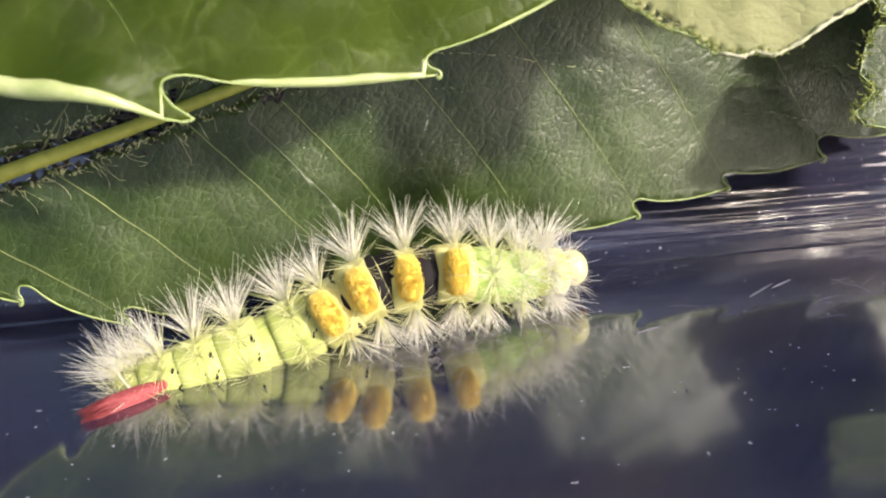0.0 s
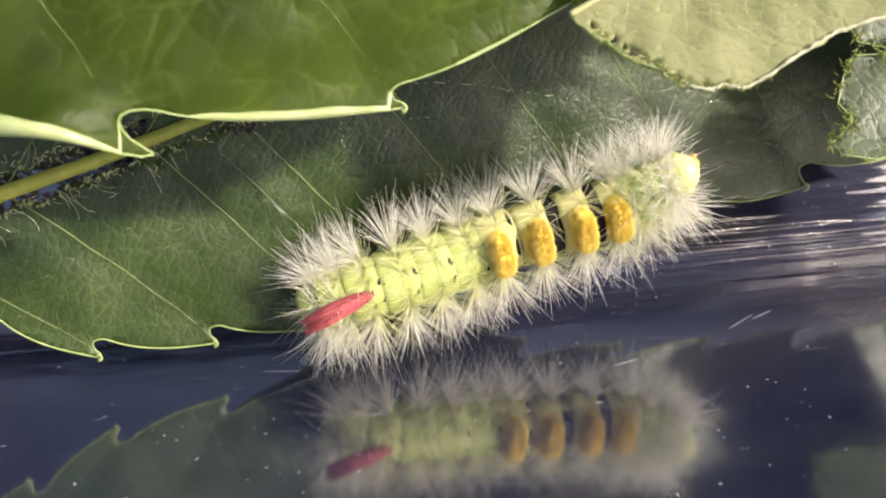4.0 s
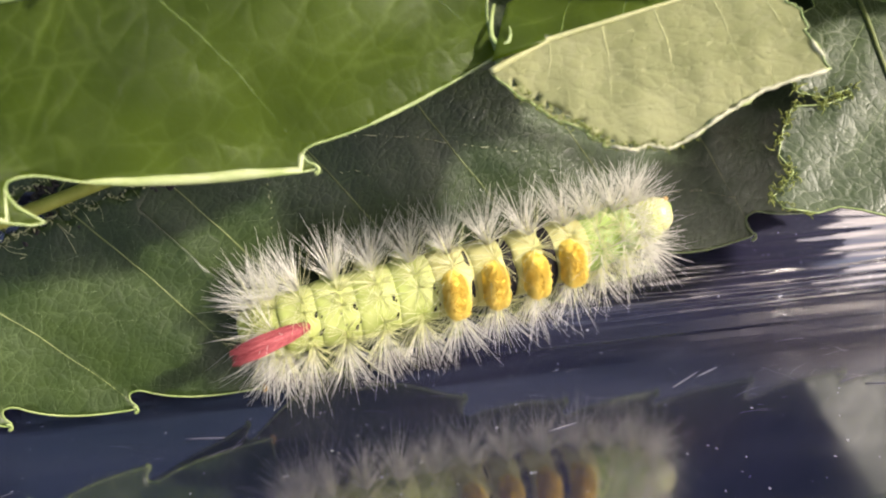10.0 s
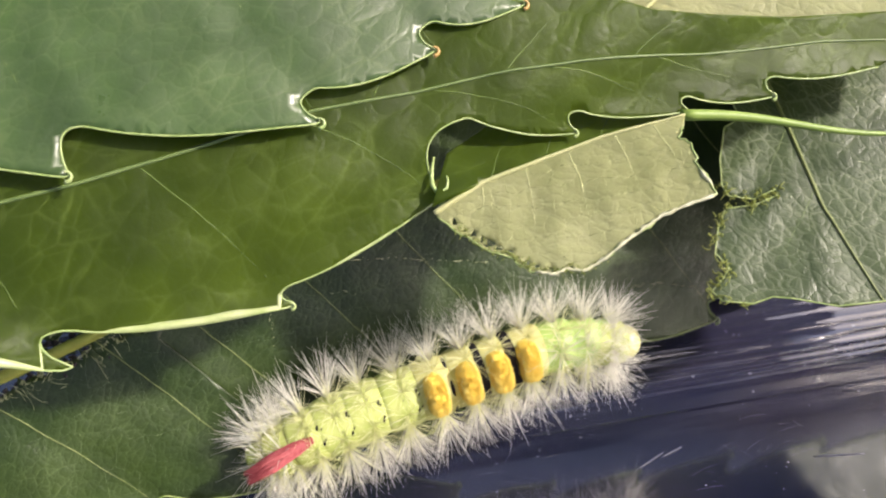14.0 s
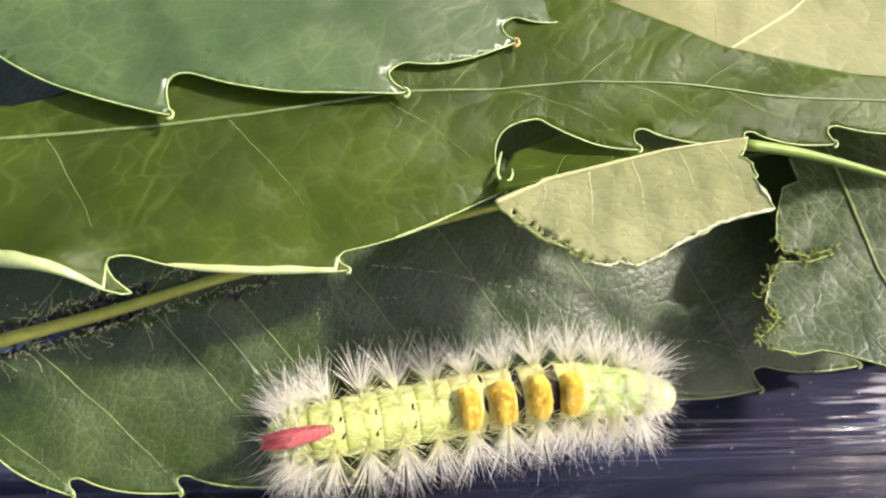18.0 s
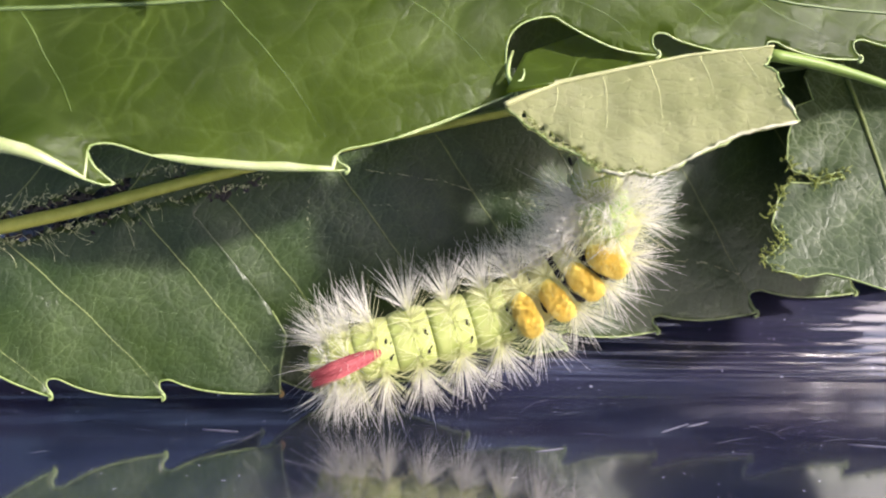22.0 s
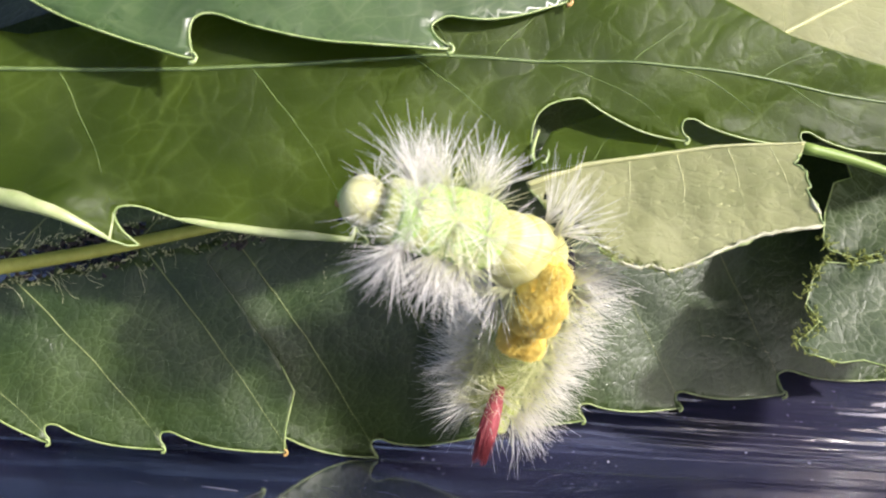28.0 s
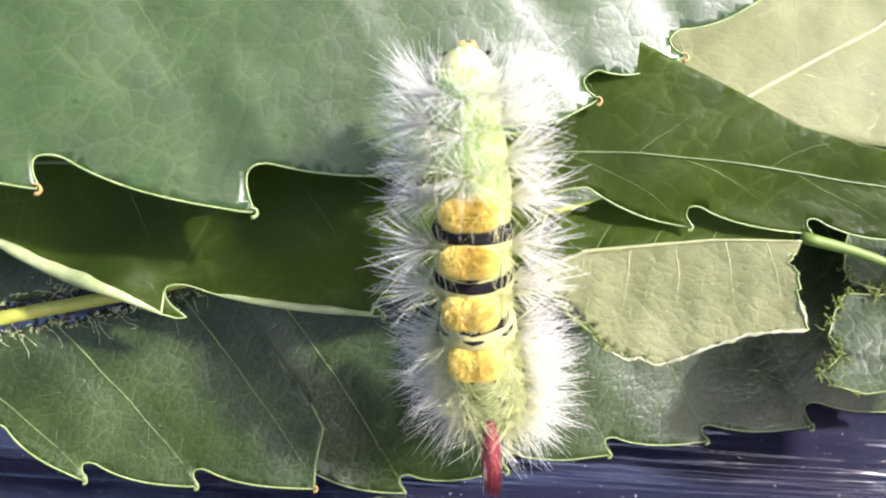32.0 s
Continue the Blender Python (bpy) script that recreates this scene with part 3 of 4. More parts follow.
for n in range(55):
    x = rng.uniform(-56, -12)
    low = rng.random() < 0.7
    way = Vector((12, -9.5) if low else (12, 17)).normalized()
    way = Vector((way.x + rng.gauss(0, 0.25), way.y + rng.gauss(0, 0.25))).normalized()
    p = Vector((x, on_rib(x, back_rib) + (-1 if low else 1) * rng.uniform(0.9, 2.2)))
    pts, bend = [], rng.gauss(0, 0.12)
    for k in range(rng.choice((4, 4, 5, 7))):
        if within(p, dark_outline):
            pts.append(Vector((p.x, p.y, dark_z(p) + 0.03)) - Vector((-25, 22, 19)))
        p = p + way * rng.uniform(0.35, 0.6)
        way = Vector((way.x - bend * way.y + rng.gauss(0, 0.22), way.y + bend * way.x + rng.gauss(0, 0.22))).normalized()
    if len(pts) > 2:
        threads.append(tube(pts, [rng.uniform(0.012, 0.034) for _ in pts], 4))
part("dry_lace", *join(*threads), LACE, dark_leaf, "pale dried vein threads beside the midrib")
crumbs = []
for n in range(420):
    x = rng.uniform(-58, -12)
    side = rng.choice((-1, 1))
    y = on_rib(x, back_rib) + side * (1.25 + 0.4 * min(1, max(0, -(x + 14) / 10)) + 0.9 * noise.noise(Vector((x * 0.9, (on_rib(x, back_rib) + side * 1.4) * 0.9, 4))) + rng.uniform(-0.1, 0.3))
    crumbs.append((x, y, dark_z(Vector((x, y))) + rng.uniform(-0.1, 0.25)))
lace("chewed_edge", dark_leaf, (-25, 22, 19), crumbs, LACE, rng, 0.55, 0.06, "pale ragged edge of the eaten strip", 2.4)
lace("frass", dark_leaf, (-25, 22, 19), lumps, FRASS, rng, 0.9, 0.32, "dark crumbs of frass")


def under_height(x, y):
    h = back_height(x, y) - 1.2 + 0.75 * max(0, min(1, (y - 15) / 6))
    return h - 7 * math.exp(-(((x + 2) / 11) ** 2) - ((y - 12) / 8) ** 2) + 1.0 * math.exp(-(((x - 33) / 16) ** 2) - ((y - 22) / 6) ** 2)


edge = toothed(UNDER_TIPS, 1.5, 0.7)
leaf.rib, leaf.vein = 0.5, 0.095
under_veins = [((t[0] - 17, on_rib(t[0] - 17, back_rib) - 0.4), (t[0] + 0.2, t[1] + 0.5)) for t in UNDER_TIPS[2:-1]]
under_leaf = leaf("chestnut_leaf", edge + [Vector(p) for p in [(82, 52), (70, 76), (40, 80), (0, 64), (-22, 48), (-26, 26)]], under_height, BACK_LEAF, (20, 32, 10),
     "large dark green chestnut leaf with a serrated hooked edge", [(-20, 30), (20, 46.5), (72, 64)], VEIN,
     under_veins, len(edge), 0.75, tips=UNDER_TIPS[1:-1], vein_mat=BACK_VEIN, net=2.0, net_r=0.012, net_keep=0.7, net_box=(-14, 62, 8, 46), cup=0.27, wave_key=3.0)


rng = random.Random(21)
for a, b, dashes in (((-2, 34.3), (17, 34.4), 24), ((34.4, 32), (43, 31.8), 10), ((-7.6, 30.2), (-7.4, 25.2), 8), ((-1, 31.1), (2.3, 30.6), 4)):
    a, b = Vector(a), Vector(b)
    pieces = []
    for k in range(dashes):
        p = a.lerp(b, (k + rng.uniform(0, 0.4)) / dashes) + Vector((rng.uniform(-0.15, 0.15), rng.uniform(-0.12, 0.12) + 0.5 * math.sin(3.1 * k / dashes)))
        q = p + (b - a) / dashes * rng.choice((0.2, 0.35, 0.6, 1.1))
        pieces.append(tube([Vector((v.x, v.y, leaf.z(v) + 0.02)) - Vector((20, 32, 10)) for v in (p, p.lerp(q, 0.5), q)], [0.02, 0.042, 0.018], 4))
    part("scar", *join(*pieces), LACE, under_leaf, "pale dashed scar")


def upper_height(x, y):
    h = 31.7 - 0.205 * x + 0.274 * y
    # the lobe before the long tooth arches and rolls down towards its tip
    edge_y = 19.5 + 0.31 * max(0, x + 17)
    if -31 < x < -16:
        h += 2.6 * math.sin(math.pi * (x + 31) / 15) ** 2 * math.exp(-((max(y - edge_y, 0) / 3.6) ** 2))
    return h - 1.8 * math.exp(-((max(y - 20 - 0.45 * (x + 18), 0) / 3.0) ** 2)) + (0.9 if x > 12 else 0.0) * min(1, (x - 12) / 8)


UPPER_TIPS = [(-52, 24), (-38, 19.5, 2.2), (-19.2, 19.5, 2.6, -0.3, 1.1), (-0.5, 24.6, 1.4), (13.0, 33.6, 4.3, 2.2), (25.9, 39.3, 1.6), (36.8, 41.4, 1.2), (45.7, 43.0, 1.6), (57, 46)]
edge = toothed(UPPER_TIPS, 1.8, 0.6)
upper_rib = [(-50, 26), (-16.5, 34.6), (2.9, 40.6), (18.7, 43.9), (51.3, 48.4), (64, 49)]
leaf.rib, leaf.vein = 0.2, 0.055
upper_veins = [((x, on_rib(x, upper_rib)), (t[0], t[1] + 0.4)) for t, x in ((UPPER_TIPS[2], -27), (UPPER_TIPS[3], -12), (UPPER_TIPS[4], 1), (UPPER_TIPS[5], 13), (UPPER_TIPS[6], 24), (UPPER_TIPS[7], 34))]
upper_leaf = leaf("chestnut_leaf", edge + [Vector(p) for p in [(66, 52), (48, 50.5), (40, 49.8), (34, 49.8), (28, 51.5), (15, 54.5), (3, 53), (-8, 47), (-18, 39), (-30, 34), (-46, 32)]], upper_height, UPPER_LEAF, (0, 38, 40),
     "bright green chestnut leaf arching over the dark leaf, hooked teeth", upper_rib, VEIN,
     upper_veins + [((8, 42), (16, 52)), ((20, 44), (27, 50.5)), ((32, 45.8), (38, 49.6))],
     len(edge), 0.7, tips=UPPER_TIPS[1:2] + UPPER_TIPS[3:-1], vein_mat=FINE_VEIN)

upper_z = leaf.z
# rolled edges, their sunlit brightness painted in as a pale colour
for lo, hi, wide in ((-37.5, -20.0, 0.85), (-16.0, -1.2, 0.52), (2.0, 12.0, 0.2)):
    rim_line = [p for p in edge if lo < p.x < hi]
    rim, radii = [], []
    for k, p in enumerate(rim_line):
        d = (rim_line[min(k + 1, len(rim_line) - 1)] - rim_line[max(k - 1, 0)]).normalized()
        r = max(0.08, wide * math.sin(math.pi * (k + 0.5) / len(rim_line)) ** 0.6 * (0.85 + 0.3 * noise.noise(Vector((p.x / 3, 1.7, 0)))))
        q = p + Vector((-d.y, d.x)) * 0.75 * r
        rim.append(Vector((q.x, q.y, upper_z(p) - 0.1 + 0.25 * r)) - Vector((0, 38, 40)))
        radii.append(r)
    part("rolled_rim", *tube(rim, radii, 10), SUNLIT_RIM, upper_leaf, "pale edge rolled over")
hook_line = [(12.9, 37.2), (12.7, 36.2), (12.6, 35.2), (12.65, 34.4), (12.95, 33.8), (13.45, 33.65), (13.9, 34.0), (14.05, 34.6), (13.95, 35.1)]
part("curled_tooth", *tube([Vector((x, y, 38.2 + 0.06 * k)) - Vector((0, 38, 40)) for k, (x, y) in enumerate(hook_line)], [0.1, 0.15, 0.19, 0.21, 0.2, 0.18, 0.15, 0.11, 0.06], 7), MARGIN, upper_leaf, "pale curled hook at the tooth's tip")


def top_height(x, y):
    return 43.8 - 0.2 * x + 0.2 * (y - 38) + 0.0055 * max(0, y - 47) ** 2


TOP_TIPS = [(-52, 38), (-33.5, 35.5, 2.6), (-16.8, 34.2, 3.4), (3.4, 38.7, 2.4), (13.6, 45.2, 2.2), (22, 49.6, 2), (32, 57, 2), (44, 67)]
edge = toothed(TOP_TIPS, 2.2, 0.9)
top_leaf = leaf("chestnut_leaf", edge + [Vector(p) for p in [(48, 80), (10, 92), (-40, 84), (-62, 60)]], top_height, TOP_LEAF, (-5, 45, 46),
     "glossy green chestnut leaf on top of the pile, long hooked teeth", [(-58, 52), (-20, 60), (20, 70), (42, 76)], VEIN,
     [((-30, 58), (-16.8, 35)), ((-12, 62), (3.4, 39.4)), ((0, 65), (13.6, 46)), ((12, 68), (22, 50.4))], len(edge), 0.9, tips=TOP_TIPS[1:-1], vein_mat=FINE_VEIN)

# a folded leaf: its pale underside turned up, the other half green under the arch
def pale_height(x, y):
    return 38.6 + 0.12 * (x - 24) - 0.05 * (y - 30)


fold = [(12.6, 32.2), (17, 34.6), (22.1, 36.0), (28, 37.6), (35.4, 38.8)]
torn = [(35.1, 37.6), (34.4, 36.6), (35.4, 35.8), (35.8, 33.2), (36.7, 30.8), (33.8, 30.0), (31.6, 29.2), (29, 27.6), (27, 26.2), (25.0, 25.2), (23.6, 25.5), (22.6, 25.2), (20.8, 25.6), (19.8, 26.4), (19.2, 27.0), (17.4, 27.8), (15.7, 29.3), (14, 30.6)]
leaf.rib, leaf.vein = 0.28, 0.06
rng = random.Random(17)
ragged = []
for a, b in zip(torn, torn[1:] + [fold[0]]):
    a, b = Vector(a), Vector(b)
    ragged += [a.lerp(b, k / 4) + (Vector((rng.gauss(0, 0.1), rng.gauss(0, 0.1))) if k else Vector((0, 0))) for k in range(4)]


def pinholes(p):
    """Small holes nibbled near the torn edge."""
    return any((p - Vector(q[:2])).length < q[2] for q in ((14.4, 31.2, 0.3), (15.3, 30.2, 0.22), (15.9, 29.9, 0.35), (16.7, 29.2, 0.2), (17.3, 28.7, 0.42), (18.1, 28.1, 0.25), (18.9, 27.7, 0.36), (19.6, 27.1, 0.2), (20.4, 26.5, 0.33), (21.2, 26.1, 0.2), (22.4, 25.8, 0.26), (23.9, 25.9, 0.18)))


pale_veins = [((17, 34.5), (16.2, 29.4)), ((21, 35.7), (21, 26.2)), ((25, 36.8), (26, 26.2)), ((29, 37.8), (30.8, 29.2)), ((32.5, 38.3), (34.4, 31))]
pale_leaf = leaf("folded_leaf", ragged + [Vector(p) for p in fold], pale_height, PALE_LEAF, (25, 31, 38.5),
     "torn leaf folded over, pale yellow-green underside turned up", fold, PALE_RIB,
     pale_veins, len(ragged), 0.4, net=1.1, net_mat=PALE_RIB, net_r=0.02, net_keep=0.9, gone=pinholes, lower=UPPER_LEAF)
inner = leaf("folded_leaf_inner", [Vector(p) for p in fold + [(36, 43), (30, 45), (20, 43), (14, 38)]], lambda x, y: 36.6 - 0.1 * (x - 24) - 0.35 * (y - 36), UPPER_LEAF, (25, 39, 36),
     "green half of the folded leaf, shaded under the arch", veins=[((18, 35.2), (21, 42)), ((23, 36.4), (26, 43.5)), ((28, 37.8), (31, 43.5))], vein_mat=FINE_VEIN, step=0.8)
part("petiole", *tube([Vector((36 + 1.2 * k, 40.3 - 0.14 * k + 0.35 * math.sin(k * 0.35), 36.4 - 0.15 * k)) - Vector((25, 31, 38.5)) for k in range(20)], [0.62 - 0.024 * k for k in range(20)]), STALK, pale_leaf, "green stalk")

scrap = [(46.3, 50.5), (47.1, 47.5), (45.2, 46.5), (44.1, 42.6), (43.8, 39.5), (44.4, 38.2), (47, 37.6), (49.4, 38.4), (49.6, 37.8), (47, 36.9), (43.8, 36.8), (42.6, 34.5), (41.9, 31.8), (43.1, 30.0), (42.2, 28.8), (40.9, 27.6), (41.8, 26.4), (44.9, 25.8), (47, 26.4), (48.9, 26.0), (53.3, 24.8), (60, 25), (72, 30), (78, 60), (50, 60)]
scrap_leaf = leaf("leaf_scrap", [Vector(p) for p in scrap], lambda x, y: 19.5 + 0.06 * (x - 45), SCRAP_LEAF, (55, 40, 19.5),
     "grey-green skeletonised leaf scrap with a ragged nibbled edge", [(50, 56), (54, 36), (58, 25)], BACK_VEIN, [((50.6, 52), (46, 44)), ((52, 46), (46, 37)), ((53.5, 38), (46, 28))], 23, 0.6, net=1.0, net_mat=VEINLET, net_r=0.024, net_keep=0.45, net_box=(40, 64, 24, 56))

rng = random.Random(5)
fringe = []
for _ in range(150):
    k = rng.randrange(4, 17)
    p = Vector(scrap[k]).lerp(Vector(scrap[k + 1]), rng.random()) + Vector((rng.uniform(-0.9, 0.5), rng.uniform(-0.4, 0.4)))
    fringe.append((p.x, p.y, 19.6 + rng.uniform(-0.2, 0.7)))
lace("fringe", scrap_leaf, (55, 40, 19.5), fringe, FRINGE, rng, 0.9, 0.085, "curled yellow-green nibbled fringe", 2.6)
fringe = []
for _ in range(110):
    k = rng.randrange(8, 17)
    p = Vector(torn[k]).lerp(Vector(torn[k + 1]), rng.random()) + Vector((rng.uniform(-0.3, 0.5), rng.uniform(-0.2, 0.5)))
    fringe.append((p.x, p.y, pale_height(p.x, p.y) + rng.uniform(0, 0.5)))
lace("fringe", pale_leaf, (25, 31, 38.5), fringe, FRINGE, rng, 0.5, 0.06, "curled nibbled edge", 2.6)
rng = random.Random(29)
rim_points = []
for a, b in zip(torn[3:12], torn[4:13]):
    a, b = Vector(a), Vector(b)
    for k in range(6):
        p = a.lerp(b, k / 6)
        rim_points.append(Vector((p.x + rng.gauss(0, 0.06), p.y + rng.gauss(0, 0.06), pale_height(p.x, p.y) + 0.35 + rng.gauss(0, 0.05))) - Vector((25, 31, 38.5)))
part("torn_edge", *tube(rim_points, [rng.uniform(0.06, 0.2) for _ in rim_points], 6), TORN, pale_leaf, "whitish torn edge")

leaf("pale_leaf", [Vector(p) for p in [(22, 50), (40, 47.5), (66, 48), (74, 66), (60, 84), (30, 82), (20, 66)]], lambda x, y: 33 - 0.05 * x + 0.1 * (y - 50), PALE_LEAF, (45, 62, 33),
     "pale green leaf underside lying under the upper leaves", [(28, 49), (44, 62), (60, 80)], PALE_RIB, [((36, 55), (36, 74)), ((36, 55), (56, 50)), ((46, 64), (66, 60))], 0, 1.2, lower=UPPER_LEAF)
leaf("grey_leaf", [Vector(p) for p in [(-75, 44), (-50, 38), (-35, 40), (-32, 47), (-36, 55), (-47, 60), (-75, 64)]], lambda x, y: 24 + 0.1 * (y - 45), BACK_LEAF, (-50, 48, 24),
     "dull grey-green leaf deep in the pile", [(-70, 52), (-33, 46)], VEIN, [((-55, 50), (-44, 58)), ((-50, 49), (-42, 41))], 0, 1.2)

# ---- the caterpillar ----
caterpillar = thing("caterpillar", W(10, 18, 12), "hairy yellow-green caterpillar with four yellow tufts and crimson tail", "caterpillar")
CAT = Vector((10, 18, 12))
SEGMENTS = 14  # 0 the rear end, 13 the head


def barrel(length, r, squash=0.92, bulge=0.78, n=20):
    """A rounded body ring about the x axis, its dorsal side up."""
    verts, faces = [], []
    steps = [-1, -0.9, -0.7, -0.4, 0, 0.4, 0.7, 0.9, 1]
    for u in steps:
        k = bulge + (1 - bulge) * math.sqrt(max(0, 1 - u * u)) if abs(u) < 1 else bulge * 0.93
        for j in range(n):
            a = math.tau * j / n
            lump = 1 + 0.035 * math.cos(6 * a) * (1 - u * u)
            verts.append(Vector((u * length / 2, r * k * lump * math.sin(a), r * k * lump * squash * math.cos(a))))
    for i in range(len(steps) - 1):
        for j in range(n):
            a, b = i * n + j, i * n + (j + 1) % n
            faces.append((a, a + n, b + n, b))
    faces += [tuple(range(n)), tuple(range((len(steps) - 1) * n, len(steps) * n))[::-1]]
    return verts, faces


def egg(a, b, c, n=14):
    """A rounded cushion with half axes a, b, c."""
    verts, faces = [], []
    for i in range(1, n):
        lat = math.pi * i / n
        for j in range(n):
            lon = math.tau * j / n
            verts.append(Vector((a * math.cos(lat), b * math.sin(lat) * math.sin(lon), c * math.sin(lat) * math.cos(lon))))
    for i in range(n - 2):
        for j in range(n):
            p, q = i * n + j, i * n + (j + 1) % n
            faces.append((p, q, q + n, p + n))
    faces += [tuple(range(n))[::-1], tuple(range((n - 2) * n, (n - 1) * n))]
    return verts, faces


def lumpy(shape, seed):
    """A brush's clumped surface: two lobes with a dip between and small lumps."""
    out = []
    for v in shape[0]:
        k = 1 - 0.12 * math.exp(-((v.y / 0.55) ** 2)) + 0.09 * noise.noise(Vector((v.x * 1.3, v.y * 1.3, v.z * 1.3 + 9 * seed)))
        out.append(v * k)
    return out, shape[1]


def tuft(rng, root, way, count, length, cone, r=0.029, droop=0.3, wart=0.3):
    """A star of tapering hairs from one wart: they fan out within the cone (degrees from way) and bow outwards."""
    pieces = []
    way = Vector(way).normalized()
    u = way.orthogonal().normalized()
    v = way.cross(u)
    for n in range(count):
        tilt = radians(cone) * math.sqrt((n + rng.random()) / count)
        turn = rng.uniform(0, math.tau)
        out = u * math.cos(turn) + v * math.sin(turn)
        d = way * math.cos(tilt) + out * math.sin(tilt)
        long = length * rng.uniform(0.6, 1.08) * (1 - 0.15 * tilt)
        p = Vector(root) + out * wart * math.sin(tilt) * rng.random()
        bend = (out * droop * math.sin(tilt) * 1.4 + Vector((rng.gauss(0, 1), rng.gauss(0, 1), rng.gauss(-0.5, 1))) * 0.09) * long
        pts = [p + d * long * k + bend * k * k for k in (0, 0.3, 0.65, 1)]
        pieces.append(tube(pts, [r, r * 0.95, r * 0.75, r * 0.25], 3))
    return join(*pieces)


def body_radius(i):
    return (2.1, 2.8, 3.1, 3.3, 3.4, 3.4, 3.4, 3.35, 3.3, 3.2, 3.0, 2.8, 2.6, 2.2)[i]


def build_segment(i):
    rng = random.Random(100 + i)
    r = body_radius(i)
    if i == 13:
        seg = part("head", *egg(1.75, 2.0, 1.9, 18), SKIN_PALE, caterpillar, "shiny pale yellow-green head")
        for sy in (-1, 1):
            part("jaw", *tube([(1.5, sy * 0.5, -1.3), (1.95, sy * 0.4, -1.6), (2.1, sy * 0.15, -1.75)], [0.4, 0.35, 0.15]), TIP, seg)
            for k in range(4):
                part("eye", *tube([(1.2, sy * (1.75 - 0.1 * k), -0.6 - 0.35 * k), (1.35, sy * (1.95 - 0.1 * k), -0.62 - 0.35 * k)], [0.17, 0.1]), BLACK, seg)
        part("face_plate", *egg(0.55, 0.75, 0.9, 10), SKIN_GREEN, seg, "small triangular face plate").location = (1.5 * MM, 0, -0.75 * MM)
        part("mouth", *egg(0.5, 0.8, 0.4, 10), TIP, seg, "brown mouthparts").location = (1.35 * MM, 0, -1.5 * MM)
        for sy in (-1, 1):
            part("hair_tuft", *tuft(rng, (-0.6, sy * 1.2, 1.2), (0.2, sy * 0.7, 1), 18, 2.8, 60), HAIR, seg)
        return seg
    shell = barrel(4.3, r, 0.92, 0.9)
    if not 6 <= i <= 8 and i < 12:
        # soft folded skin that shows when the body stretches
        neck = [(v + Vector((1.9, 0, 0))) for v in barrel(4.6, r * 0.84, 0.92, 0.88)[0]]
        shell = join(shell, (neck, barrel(4.6, r * 0.84, 0.92, 0.88)[1]))
    seg = part("segment", *shell, SKIN_GREEN if i in (10, 11) else (SKIN_CREAM if 6 <= i <= 9 else SKIN), caterpillar)
    hair = 5.9 if i not in (10, 11, 12) else 5.4
    back = -0.6 if i < 3 else (0.45 if i > 10 else 0.0)
    for side in (-1, 1):
        for angle, count, long, cone in ((24, 26, 2.8, 80), (50, 40, 4.2, 74), (80, 60, hair, 36), (106, 44, hair * 0.92, 34)):
            a = radians(angle)
            root = (0.25, side * r * 0.95 * math.sin(a), r * 0.88 * math.cos(a))
            if angle == 24 and (6 <= i <= 9 or i < 2):
                continue
            if angle == 52 and 6 <= i <= 9:
                a += 0.12
                count, long = 40, 3.9
            lime = angle < 60 and i < 12
            part("hair_tuft", *tuft(rng, root, (back, side * math.sin(a), 1.1 * math.cos(a) + 0.12), count, long, cone), LIME_HAIR if lime else HAIR, seg)
    if i in (10, 11, 12, 1, 0):
        part("hair_tuft", *tuft(rng, (0, 0, r * 0.85), (back * 1.6, 0, 1), 54 if i > 9 else 50, 5.0, 70), HAIR, seg)
    if 6 <= i <= 9:
        core = egg(1.2, 2.3, 1.9, 24)
        # squared off: steep flanks and a flat brushed top
        boxy = [Vector([math.copysign(abs(c / h) ** 0.72, c) * h for c, h in zip(v, (1.2, 2.3, 1.9))]) for v in core[0]]
        brush = part("yellow_tuft", *lumpy((boxy, core[1]), i), YELLOW, seg, "dense brush of yellow hairs")
        brush.location = (-0.35 * MM, 0, (r - 0.6) * MM)
        pieces = []
        for _ in range(2900):
            n = Vector((rng.gauss(0, 1), rng.gauss(0, 1), abs(rng.gauss(0, 1)))).normalized()
            v = Vector([math.copysign(abs(c) ** 0.72, c) * h for c, h in zip(n, (1.2, 2.3, 1.9))])
            root = v * rng.uniform(0.86, 0.96)
            d = Vector((v.x * 0.35 + rng.gauss(0, 0.12), v.y * 0.22 + rng.gauss(0, 0.1), 1.0)).normalized()
            long = rng.uniform(0.3, 0.62)
            pieces.append(tube([root, root + d * long * 0.6, root + d * long], [0.04, 0.036, 0.014], 3))
        part("brush_hairs", *join(*pieces), YELLOW_HAIR, brush)
    if 6 <= i <= 8:
        wide = (0.8, 1.1, 1.4)[i - 6]
        ring = barrel(wide, r * (0.97, 1.0, 1.03)[i - 6], 0.92, 0.94)
        fold_skin = barrel(5.0, r * 0.86, 0.92, 0.9)
        ring = join(([v + Vector((1.5, 0, 0)) for v in ring[0]], ring[1]), ([v + Vector((1.9, 0, 0)) for v in fold_skin[0]], fold_skin[1]))
        part("black_band", *ring, BLACK, seg, "velvet black skin between segments")
    if 1 <= i <= 5:
        for sy in (-1, 1):
            for u, a, big in ((1.5, 0.34, 1.0), (1.75, 0.2, 0.55), (0.2, 0.16, 0.45)):
                a *= sy * rng.uniform(0.85, 1.15)
                u += rng.uniform(-0.2, 0.2)
                p, q = [Vector((u + 0.1 * e, r * 0.985 * math.sin(a + e * 0.09 * big), r * 0.91 * math.cos(a + e * 0.09 * big))) for e in (-1, 1)]
